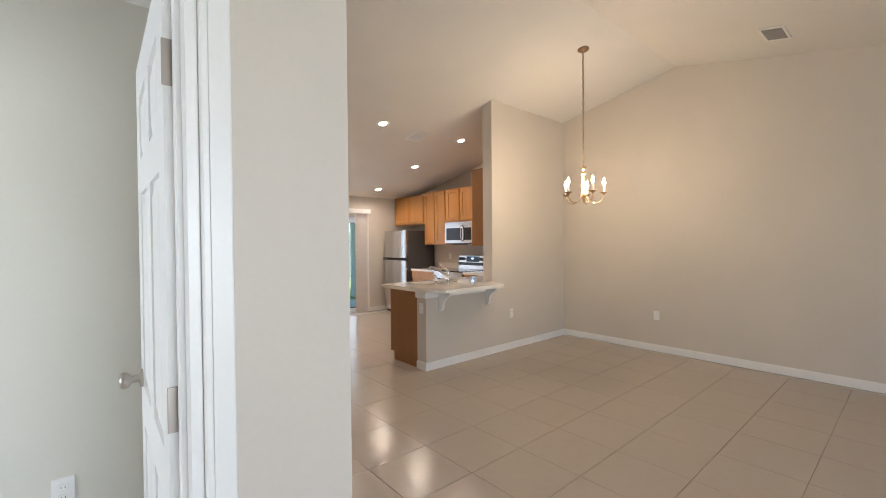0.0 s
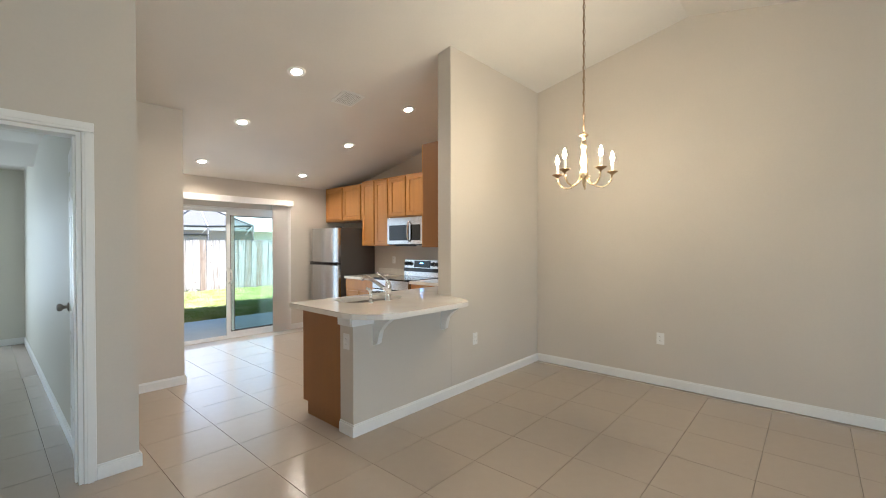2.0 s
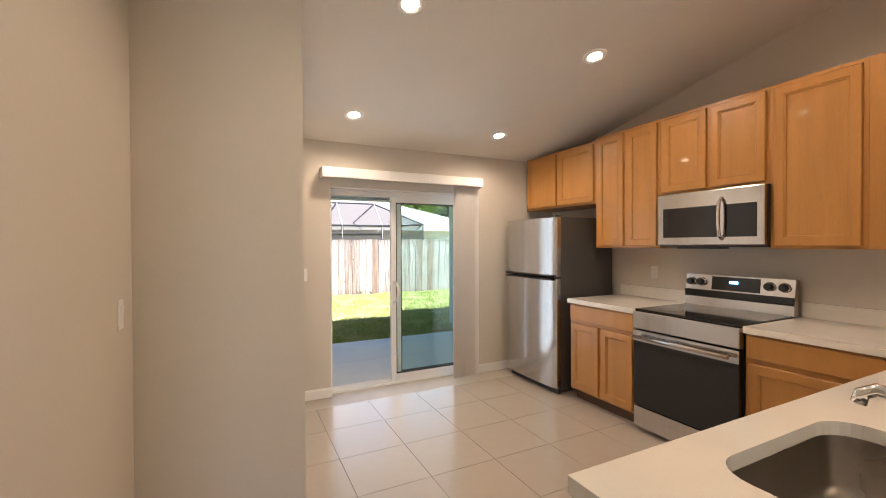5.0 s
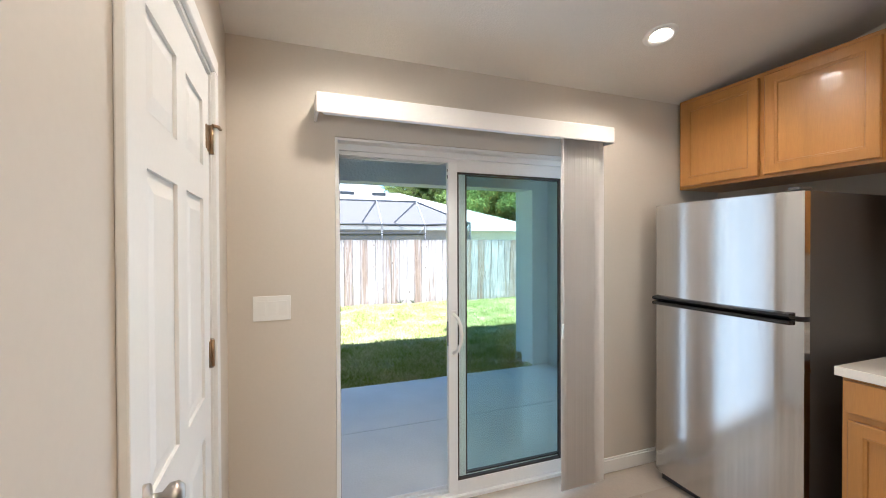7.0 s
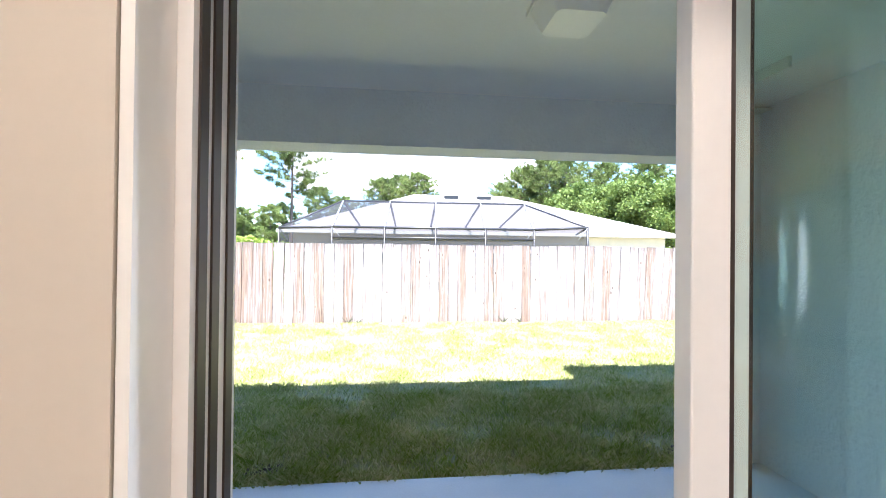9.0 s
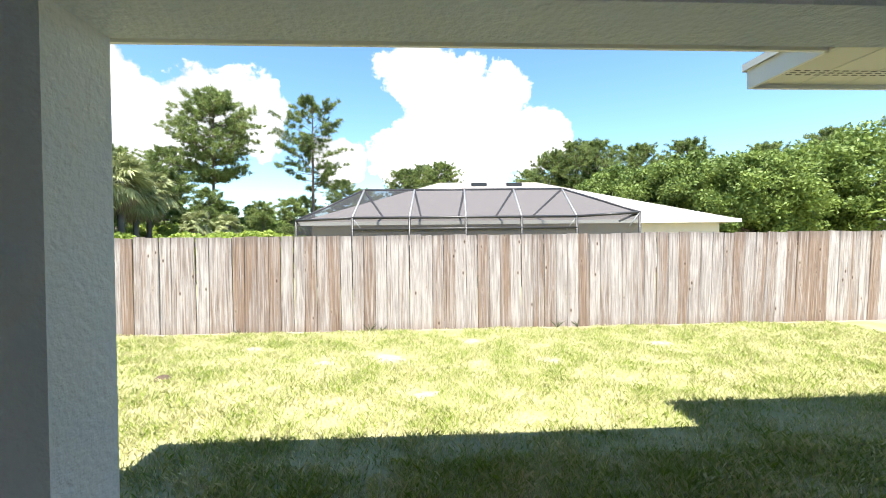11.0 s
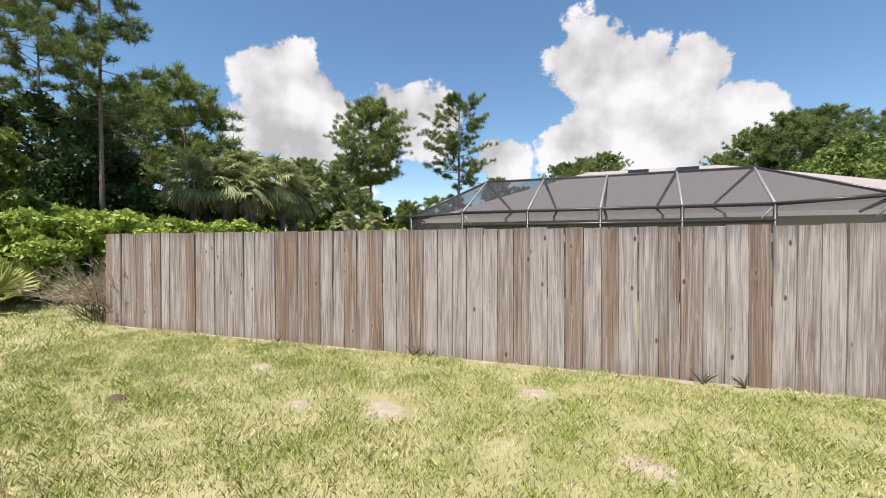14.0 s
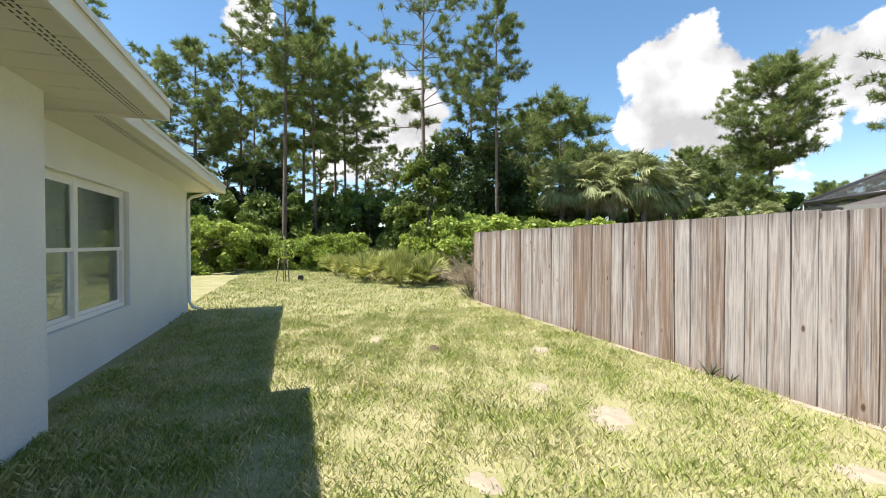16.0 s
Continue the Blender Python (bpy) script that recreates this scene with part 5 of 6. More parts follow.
# ---- fence ----
def fence_mat():
    m = bpy.data.materials.new("weathered_board")
    m.use_nodes = True
    nt = m.node_tree
    N, L = nt.nodes.new, nt.links.new
    b = nt.nodes["Principled BSDF"]
    b.inputs["Roughness"].default_value, b.inputs["Specular IOR Level"].default_value = 0.85, 0.2
    tc, oi = N("ShaderNodeTexCoord"), N("ShaderNodeObjectInfo")
    off = N("ShaderNodeVectorMath")
    off.operation = "MULTIPLY_ADD"
    L(oi.outputs["Random"], off.inputs[0])
    off.inputs[1].default_value = (37, 11, 53)
    L(tc.outputs["Object"], off.inputs[2])
    def noise_at(sx, sz, scale, detail):
        mp, n = N("ShaderNodeMapping"), N("ShaderNodeTexNoise")
        mp.inputs["Scale"].default_value = (sx, sx, sz)
        n.inputs["Scale"].default_value, n.inputs["Detail"].default_value, n.inputs["Roughness"].default_value = scale, detail, 0.62
        n.inputs["Distortion"].default_value = 0.55
        L(off.outputs[0], mp.inputs["Vector"])
        L(mp.outputs[0], n.inputs["Vector"])
        return n.outputs["Fac"]
    grain, broad, stain, crack = noise_at(22, 0.30, 4, 7), noise_at(12, 0.8, 2.0, 5), noise_at(14, 0.45, 1.5, 6), noise_at(60, 0.8, 2.4, 4)
    def ramp(src, a, b2, lo=0.0, hi=1.0):
        r = N("ShaderNodeMapRange")
        r.inputs["From Min"].default_value, r.inputs["From Max"].default_value = a, b2
        r.inputs["To Min"].default_value, r.inputs["To Max"].default_value = lo, hi
        L(src, r.inputs["Value"])
        return r.outputs[0]
    def mix(f, a, c):
        x = N("ShaderNodeMix")
        x.data_type = "RGBA"
        L(f, x.inputs["Factor"])
        for sock, val in (("A", a), ("B", c)):
            if isinstance(val, tuple):
                x.inputs[sock].default_value = (*val, 1)
            else:
                L(val, x.inputs[sock])
        return x.outputs["Result"]
    def add(x, k3, y):
        q = N("ShaderNodeMath")
        q.operation = "MULTIPLY_ADD"
        L(x, q.inputs[0])
        q.inputs[1].default_value = k3
        L(y, q.inputs[2])
        return q.outputs[0]
    grey = mix(ramp(grain, 0.34, 0.66), (0.165, 0.14, 0.127), (0.45, 0.405, 0.37))
    brown = mix(ramp(grain, 0.3, 0.7), (0.10, 0.062, 0.043), (0.34, 0.235, 0.165))
    # long brown runs, stronger on some boards than on others
    col = mix(ramp(add(oi.outputs["Random"], 0.30, stain), 0.60, 0.79, 0, 0.88), grey, brown)
    col = mix(ramp(add(oi.outputs["Random"], -0.22, broad), 0.38, 0.59, 0, 0.6), col, (0.56, 0.51, 0.47))
    # water-darkened heads and ragged feet
    sep = N("ShaderNodeSeparateXYZ")
    L(tc.outputs["Object"], sep.inputs[0])
    head = ramp(add(stain, 0.75, sep.outputs["Z"]), 1.90, 2.12, 0, 0.55)
    foot = ramp(add(stain, -0.6, sep.outputs["Z"]), -0.10, -0.32, 0, 0.5)
    col = mix(head, col, (0.12, 0.10, 0.09))
    col = mix(foot, col, (0.16, 0.11, 0.08))
    col = mix(ramp(crack, 0.58, 0.68, 0, 0.6), col, (0.09, 0.055, 0.045))
    # knots with a pale ring
    mp, vo = N("ShaderNodeMapping"), N("ShaderNodeTexVoronoi")
    mp.inputs["Scale"].default_value = (5.5, 0.01, 2.6)
    vo.inputs["Scale"].default_value = 1.0
    L(off.outputs[0], mp.inputs["Vector"])
    L(mp.outputs[0], vo.inputs["Vector"])
    col = mix(ramp(vo.outputs["Distance"], 0.13, 0.26, 0.22, 0.0), col, (0.40, 0.32, 0.25))
    fin = mix(ramp(vo.outputs["Distance"], 0.05, 0.11, 0.9, 0.0), col, (0.075, 0.042, 0.028))
    L(fin, b.inputs["Base Color"])
    bp = N("ShaderNodeBump")
    bp.inputs["Strength"].default_value, bp.inputs["Distance"].default_value = 0.5, 0.01
    L(grain, bp.inputs["Height"])
    L(bp.outputs[0], b.inputs["Normal"])
    return m


FENCE = fence_mat()
fn = base("fence", pose(0, 8.45, GZ), "weathered grey-brown wooden privacy fence of wide upright boards", "fence")
rng = random.Random(5)
board_meshes = []
for k in range(10):
    w, h, t = 0.196 + 0.006 * (k % 4), 1.70 + 0.006 * ((k * 7) % 5 - 2), 0.022
    bm = bmesh.new()
    n = 6
    warp = rng.uniform(-0.006, 0.006)
    rows = []
    for i in range(n + 1):
        z = h * i / n
        sx, cx = warp * math.sin(math.pi * i / n), rng.uniform(-0.0022, 0.0022)
        ww = w / 2 + cx
        zz = z + (rng.uniform(-0.006, 0.006) if i == n else 0)
        rows.append([bm.verts.new(p) for p in ((-ww + sx + .006, -t / 2, zz), (ww + sx - .006, -t / 2, zz + (rng.uniform(-.006, .006) if i == n else 0)), (ww + sx, t / 2, zz), (-ww + sx, t / 2, zz))])
    for a, b in zip(rows, rows[1:]):
        for q in range(4):
            bm.faces.new((a[q], a[(q + 1) % 4], b[(q + 1) % 4], b[q]))
    bm.faces.new(rows[-1])
    board_meshes.append(mesh_of("board", bm, FENCE))
fx = -7.60
while fx < 15.5:
    k = rng.randrange(10)
    o = new("board", board_meshes[k])
    o.parent = fn
    w = 0.196 + 0.006 * (k % 4)
    lean = 3.5 * min(1.0, max(0.0, (fx - 3.0) / 2.6))   # the east end sags
    o.matrix_basis = pose(fx + w / 2, rng.uniform(-0.008, 0.008), -0.03 + rng.uniform(-0.008, 0.008), rng.uniform(-.5, .5), rng.uniform(-.5, .5) + lean, rng.uniform(-1.5, 1.5))
    fx += w + rng.choice((-0.003, -0.002, 0.0, 0.001))
for z in (0.3, 0.95, 1.5):
    part("rail", B((-7.55, 15.4, 0.022, 0.06, z, z + 0.085)), FENCE, fn)
for i in range(10):
    part("post", B((-7.5 + i * 2.44, -7.41 + i * 2.44, 0.061, 0.15, -0.1, 1.6)), FENCE, fn)


# ---- neighbour's house and pool screen ----
SIDING = mat("neighbour_stucco", (0.62, 0.56, 0.50), 0.85, vary=0.05, bump=0.3)
NROOF = mat("neighbour_shingle", (0.30, 0.262, 0.238), 0.9, vary=0.15, scale=6, fine=40, bump=0.4)
hs = base("neighbour_house", pose(4.0, 26.0, 0), "single-storey tan house with a pale hip roof behind the fence", "house")
part("wall", B((-9.5, 10.0, -5.4, 6, -0.15, 2.5)), SIDING, hs)
bm = bmesh.new()
lo = [bm.verts.new(p) for p in ((-10.1, -6.0, 2.42), (10.6, -6.0, 2.42), (10.6, 6.6, 2.42), (-10.1, 6.6, 2.42))]
hi = [bm.verts.new(p) for p in ((-3.4, 0.3, 5.1), (2.6, 0.3, 5.1))]
bm.faces.new((lo[0], lo[1], hi[1], hi[0])), bm.faces.new((lo[1], lo[2], hi[1])), bm.faces.new((lo[2], lo[3], hi[0], hi[1])), bm.faces.new((lo[3], lo[0], hi[0])), bm.faces.new(lo[::-1])
part("roof", bm, NROOF, hs, "pale shingle hip roof")
part("fascia", B((-10.12, 10.62, -6.04, -6.0, 2.28, 2.44), (10.6, 10.64, -6.0, 6.6, 2.28, 2.44)), FASCIA, hs)
for x in (-1.5, 0.6):
    part("roof_vent", B((x, x + 0.9, -0.5, -0.1, 4.78, 4.98)), BLACKM, hs)
hs2 = base("distant_house", pose(44, 36, 0), "far white-walled house with a grey roof among trees", "house")
part("wall", B((-8, 8, -4, 4, -0.15, 2.6)), SIDING, hs2)
bm = bmesh.new()
prism(bm, [(-4.6, 2.5), (4.6, 2.5), (0, 4.4)], "x", -8.6, 8.6)
part("roof", bm, mat("grey_roof", (0.45, 0.46, 0.48), 0.8, vary=0.1), hs2)


def screen_mat():
    m = bpy.data.materials.new("insect_screen")
    m.use_nodes = True
    nt = m.node_tree
    nt.nodes.clear()
    N, L = nt.nodes.new, nt.links.new
    out, mix, tr, df = N("ShaderNodeOutputMaterial"), N("ShaderNodeMixShader"), N("ShaderNodeBsdfTransparent"), N("ShaderNodeBsdfDiffuse")
    df.inputs[0].default_value = (0.045, 0.045, 0.05, 1)
    mix.inputs[0].default_value = 0.72
    L(tr.outputs[0], mix.inputs[1])
    L(df.outputs[0], mix.inputs[2])
    L(mix.outputs[0], out.inputs[0])
    return m


SCREEN = screen_mat()
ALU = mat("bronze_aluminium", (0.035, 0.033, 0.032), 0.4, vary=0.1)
# paler twin of ALU: sunlight on rafters and braces put into the colour
ALU_LIT = mat("lit_aluminium", (0.24, 0.235, 0.23), 0.4, vary=0.1)
cg = base("pool_screen", pose(0, 0, 0), "dark screened pool enclosure with a hipped aluminium frame", "pool enclosure")
W_, FL, FR, E_ = Vector((-5.0, 16.4, 2.3)), Vector((-2.75, 15.05, 2.3)), Vector((4.85, 15.05, 2.3)), Vector((6.6, 14.2, 2.36))
RL, RR = Vector((-2.75, 18.0, 3.60)), Vector((5.35, 18.0, 3.62))


def pane_of(*pts):
    bm = bmesh.new()
    bm.faces.new([bm.verts.new(p) for p in pts])
    part("screen_panel", bm, SCREEN, cg)


def bar(a, b, r=0.045, material=None):
    bm = bmesh.new()
    cyl(bm, a, b, r, n=6)
    part("beam", bm, material or ALU, cg)


def lerp(a, b, t):
    return a + (b - a) * t


def down(p):
    return Vector((p.x, p.y, GZ))


pane_of(W_, FL, RL)
pane_of(FR, E_, RR)
for i in range(4):
    pane_of(lerp(FL, FR, i / 4), lerp(FL, FR, (i + 1) / 4), lerp(RL, RR, (i + 1) / 4), lerp(RL, RR, i / 4))
    pane_of(down(lerp(FL, FR, i / 4)), down(lerp(FL, FR, (i + 1) / 4)), lerp(FL, FR, (i + 1) / 4), lerp(FL, FR, i / 4))
pane_of(down(W_), down(FL), FL, W_)
pane_of(down(FR), down(E_), E_, FR)
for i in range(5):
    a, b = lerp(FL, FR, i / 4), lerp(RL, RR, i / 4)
    bar(a, b, 0.038, ALU_LIT)
    bar(down(a), a)
    c = Vector((b.x + (0.5 - i / 4) * 1.2, 21.5, 2.45))
    bar(b, c, 0.05)
for a, b in ((W_, FL), (FL, FR), (FR, E_), (RL, RR), (W_, RL), (E_, RR), (lerp(FL, FR, 0) - Vector((0, 0, .38)), FR - Vector((0, 0, .38))), (down(W_), W_), (down(E_), E_), (W_, Vector((-6, 20, 2.35))), (E_, Vector((8.5, 19.5, 2.35)))):
    bar(a, b)
for a, d in ((FL, 1), (FR, -1), (W_, 1), (E_, -1)):
    bar(a, a + Vector((0.35 * d, 0, -0.45)), 0.02, ALU_LIT)


# ---- plants ----
def leaf_mat(name, lo, hi, rough=0.55, trans=0.30):
    m = bpy.data.materials.new(name)
    m.use_nodes = True
    nt = m.node_tree
    N, L = nt.nodes.new, nt.links.new
    b = nt.nodes["Principled BSDF"]
    b.inputs["Roughness"].default_value, b.inputs["Specular IOR Level"].default_value = rough, 0.3
    g, oi, n = N("ShaderNodeNewGeometry"), N("ShaderNodeObjectInfo"), N("ShaderNodeTexNoise")
    n.inputs["Scale"].default_value = 0.8
    tc = N("ShaderNodeTexCoord")
    L(tc.outputs["Object"], n.inputs["Vector"])
    a = N("ShaderNodeMath")
    a.operation = "MULTIPLY_ADD"
    L(g.outputs["Random Per Island"], a.inputs[0])
    a.inputs[1].default_value = 0.5
    L(n.outputs["Fac"], a.inputs[2])
    c = N("ShaderNodeMath")
    c.operation = "MULTIPLY_ADD"
    L(oi.outputs["Random"], c.inputs[0])
    c.inputs[1].default_value = 0.25
    L(a.outputs[0], c.inputs[2])
    mr = N("ShaderNodeMapRange")
    mr.inputs["From Min"].default_value, mr.inputs["From Max"].default_value = 0.35, 1.2
    L(c.outputs[0], mr.inputs["Value"])
    mx = N("ShaderNodeMix")
    mx.data_type = "RGBA"
    mx.inputs["A"].default_value, mx.inputs["B"].default_value = (*lo, 1), (*hi, 1)
    L(mr.outputs[0], mx.inputs["Factor"])
    L(mx.outputs["Result"], b.inputs["Base Color"])
    tl_ = N("ShaderNodeBsdfTranslucent")
    L(mx.outputs["Result"], tl_.inputs[0])
    ms = N("ShaderNodeMixShader")
    ms.inputs[0].default_value = trans
    out = nt.nodes["Material Output"]
    L(b.outputs[0], ms.inputs[1])
    L(tl_.outputs[0], ms.inputs[2])
    L(ms.outputs[0], out.inputs[0])
    return m


BARK = mat("pine_bark", (0.17, 0.125, 0.095), 0.95, vary=0.35, scale=3, fine=14, bump=0.8, bump_scale=10, stretch=(3, 3, 1))
OAKBARK = mat("oak_bark", (0.14, 0.12, 0.10), 0.95, vary=0.3, scale=3, bump=0.7, bump_scale=12)
NEEDLE = leaf_mat("pine_needles", (0.045, 0.075, 0.018), (0.27, 0.33, 0.10))
OAKLEAF = leaf_mat("oak_leaves", (0.05, 0.09, 0.016), (0.23, 0.30, 0.07))
DARKLEAF = leaf_mat("dark_leaves", (0.014, 0.03, 0.008), (0.065, 0.10, 0.025))
BUSHLEAF = leaf_mat("bush_leaves", (0.11, 0.18, 0.022), (0.42, 0.50, 0.10))
FRESH = leaf_mat("fresh_conifer", (0.07, 0.11, 0.015), (0.20, 0.25, 0.05))
PALMLEAF = leaf_mat("palm_fronds", (0.10, 0.135, 0.045), (0.44, 0.46, 0.22), 0.45)
DEADLEAF = leaf_mat("dead_fronds", (0.20, 0.15, 0.09), (0.42, 0.34, 0.24), 0.8)
PALMETTO = leaf_mat("palmetto_fronds", (0.15, 0.19, 0.035), (0.50, 0.50, 0.17), 0.5)


def leaves(centres, radii, per, size, r, flat=0.75, shell=0.5):
    """Small leaf quads scattered through clumps, denser towards their skins."""
    c = np.repeat(np.array(centres), per, 0)
    rad = np.repeat(np.array(radii), per)
    n = len(c)
    d = r.normal(size=(n, 3))
    d /= np.linalg.norm(d, axis=1)[:, None]
    k = r.uniform(0, 1, n) ** shell
    p = c + d * (rad * k)[:, None] * np.array([1, 1, flat])
    u = r.normal(size=(n, 3)) + 0.3 * d
    u /= np.linalg.norm(u, axis=1)[:, None]
    w = np.cross(u, r.normal(size=(n, 3)))
    w /= np.linalg.norm(w, axis=1)[:, None]
    s = (size * r.uniform(0.6, 1.3, n))[:, None]
    v = np.empty((n, 4, 3))
    v[:, 0], v[:, 1], v[:, 2], v[:, 3] = p - u * s, p + w * s * 0.5, p + u * s, p - w * s * 0.5
    f = np.arange(n)[:, None] * 4 + np.array([[0, 1, 2, 3]])
    return v.reshape(-1, 3), f


def tufts(points, dirs, per, length, width, r, spread=0.9):
    """Bunches of long needles round twig ends."""
    p = np.repeat(np.array(points), per, 0)
    d = np.repeat(np.array(dirs), per, 0)
    n = len(p)
    a = d + spread * r.normal(size=(n, 3)) * 0.75
    a /= np.linalg.norm(a, axis=1)[:, None]
    w = np.cross(a, r.normal(size=(n, 3)))
    w /= np.linalg.norm(w, axis=1)[:, None]
    ln = (length * r.uniform(0.6, 1.2, n))[:, None]
    p = p + r.normal(size=(n, 3)) * length * 0.14
    v = np.empty((n, 3, 3))
    v[:, 0], v[:, 1], v[:, 2] = p - w * width, p + w * width, p + a * ln
    f = np.arange(n)[:, None] * 3 + np.array([[0, 1, 2]])
    return v.reshape(-1, 3), f


def pine(seed, h, crown0, spread, density, label, needle=None, thick=0.17, rounded=False, clumps=6):
    """A tall pine: bare tapering trunk, up-swept limbs, bunched needles at their ends."""
    r = np.random.RandomState(seed)
    t = base("pine_tree", pose(0, 0, GZ), label, "tree", "pines")
    bm = bmesh.new()
    bend = r.uniform(-0.02, 0.02, 2) * h
    def axis(z):
        q = z / h
        return Vector((bend[0] * math.sin(q * 3), bend[1] * math.sin(q * 2.3), z))
    zs = [h * i / 10 for i in range(11)]
    tube(bm, [axis(z) for z in zs], [thick * (1 - 0.88 * i / 10) for i in range(11)], n=9)
    pts, dirs = [], []
    n = int(density)
    zc, hz = h * (crown0 + 0.99) / 2, h * (0.99 - crown0) / 2
    for i in range(n):
        q = (i + r.uniform(0, 1)) / n
        z = h * (crown0 + (0.93 - crown0) * q)
        o = axis(z)
        a = r.uniform(0, 6.283)
        if rounded:
            rise = r.uniform(-0.05, 0.35) + 0.5 * q
            ze = min(z + rise * spread * 0.6, zc + 0.95 * hz)
            prof = spread * math.sqrt(max(0.03, 1 - abs((ze - zc) / hz) ** 2.2)) * r.uniform(0.55, 1.0)
        else:
            rise = 0.1 + 0.7 * q
            prof = spread * (0.45 + 0.55 * math.sin(math.pi * (0.12 + 0.80 * q))) * r.uniform(0.4, 1.1)
            ze = z + rise * prof * 0.6
        end = Vector((o.x + math.cos(a) * prof, o.y + math.sin(a) * prof, ze))
        mid = o.lerp(end, 0.5) + Vector((0, 0, -0.05 * prof))
        tube(bm, [o, mid, end], [thick * 0.24 * (1 - 0.6 * q), thick * 0.15 * (1 - 0.6 * q), 0.012], n=5)
        for g in range(clumps):
            f = 0.35 + 0.65 * (g + r.uniform(0.2, 1)) / clumps
            b0 = mid.lerp(end, f * 2 - 1) if f > 0.5 else o.lerp(mid, f * 2)
            aa = a + r.uniform(-1.4, 1.4)
            ln = prof * 0.34 * r.uniform(0.2, 1.0) + 0.12
            b1 = b0 + Vector((math.cos(aa) * ln, math.sin(aa) * ln, ln * r.uniform(-0.1, 0.8)))
            tube(bm, [b0, b1], [0.014, 0.008], n=3)
            for c in (b1, b0.lerp(b1, 0.5) + Vector((0, 0, 0.08))):
                pts.append(c)
                dirs.append(((b1 - b0).normalized() * 0.4 + Vector((0, 0, 0.35))))
    for g in range(6):
        pts.append(axis(h * (0.95 + 0.01 * g)))
        dirs.append(Vector((0, 0, 0.6)))
    part("trunk", bm, BARK, t)
    v, f = tufts(pts, dirs, 36, 0.36, 0.021, r, 1.0)
    o = new("crown", fast_mesh("crown", v, f, needle or NEEDLE))
    o.parent = t
    return t


def broadleaf(seed, h, spread, per, size, label, material, name="oak_tree", clumps=70, trunk=0.22, low=0.25):
    r = np.random.RandomState(seed)
    t = base(name, pose(0, 0, GZ), label, "tree" if "tree" in name else "bush", "broadleaf plants")
    bm = bmesh.new()
    cs, rs = [], []
    tube(bm, [(0, 0, 0), (0.05 * h * r.uniform(-1, 1), 0.05 * h * r.uniform(-1, 1), h * 0.3), (0.03 * h, 0, h * 0.6)], [trunk, trunk * 0.75, trunk * 0.3], n=8)
    for i in range(clumps):
        a, q = r.uniform(0, 6.283), r.uniform(0, 1)
        z = h * (low + (0.92 - low) * q)
        prof = spread * (0.45 + 0.6 * math.sin(math.pi * min(1, 0.15 + 0.8 * q))) * math.sqrt(r.uniform(0.25, 1))
        c = Vector((math.cos(a) * prof, math.sin(a) * prof, z + h * 0.05 * r.uniform(-1, 1)))
        cs.append(c)
        rs.append(spread * r.uniform(0.16, 0.30))
        if i % 3 == 0:
            s = Vector((0.02 * h, 0, h * min(0.55, 0.15 + 0.5 * q)))
            tube(bm, [s, s.lerp(c, 0.55) + Vector((0, 0, 0.04 * h)), c], [trunk * 0.3, trunk * 0.16, 0.01], n=5)
    part("trunk", bm, OAKBARK, t)
    v, f = leaves(cs, rs, per, size, r)
    o = new("crown", fast_mesh("crown", v, f, material))
    o.parent = t
    return t


def fan(verts, faces, origin, direction, length, radius, r, blades=18, arc=2.6, droop=0.25, lift=0.0):
    """One fan frond: a stalk and folded leaflets that spread round its tip."""
    d = Vector(direction).normalized()
    side = d.cross(Vector((0, 0, 1)))
    side = side.normalized() if side.length > 0.01 else Vector((1, 0, 0))
    up = side.cross(d).normalized()
    roll = r.uniform(-0.7, 0.7)
    side, up = side * math.cos(roll) + up * math.sin(roll), up * math.cos(roll) - side * math.sin(roll)
    hub = Vector(origin) + d * length - Vector((0, 0, droop * length * 0.4))
    def quad(a, b, c, e):
        i = len(verts)
        verts.extend((a, b, c, e))
        faces.append((i, i + 1, i + 2, i + 3))
    w = side * 0.014
    quad(Vector(origin) - w, Vector(origin) + w, hub + w, hub - w)
    for k in range(blades):
        a = -arc / 2 + arc * k / (blades - 1)
        dr = (d * math.cos(lift) + up * math.sin(lift)) * math.cos(a) + side * math.sin(a)
        ln = radius * (1.0 - 0.22 * abs(a) / (arc / 2)) * r.uniform(0.9, 1.08)
        tip = hub + dr * ln - Vector((0, 0, droop * ln * r.uniform(0.3, 1.4)))
        mid = hub + dr * ln * 0.55 + up * 0.03 * (1 if k % 2 else -1)
        n_ = dr.cross(up).normalized() * (radius * 0.052)
        quad(hub, mid - n_, tip, mid + n_)


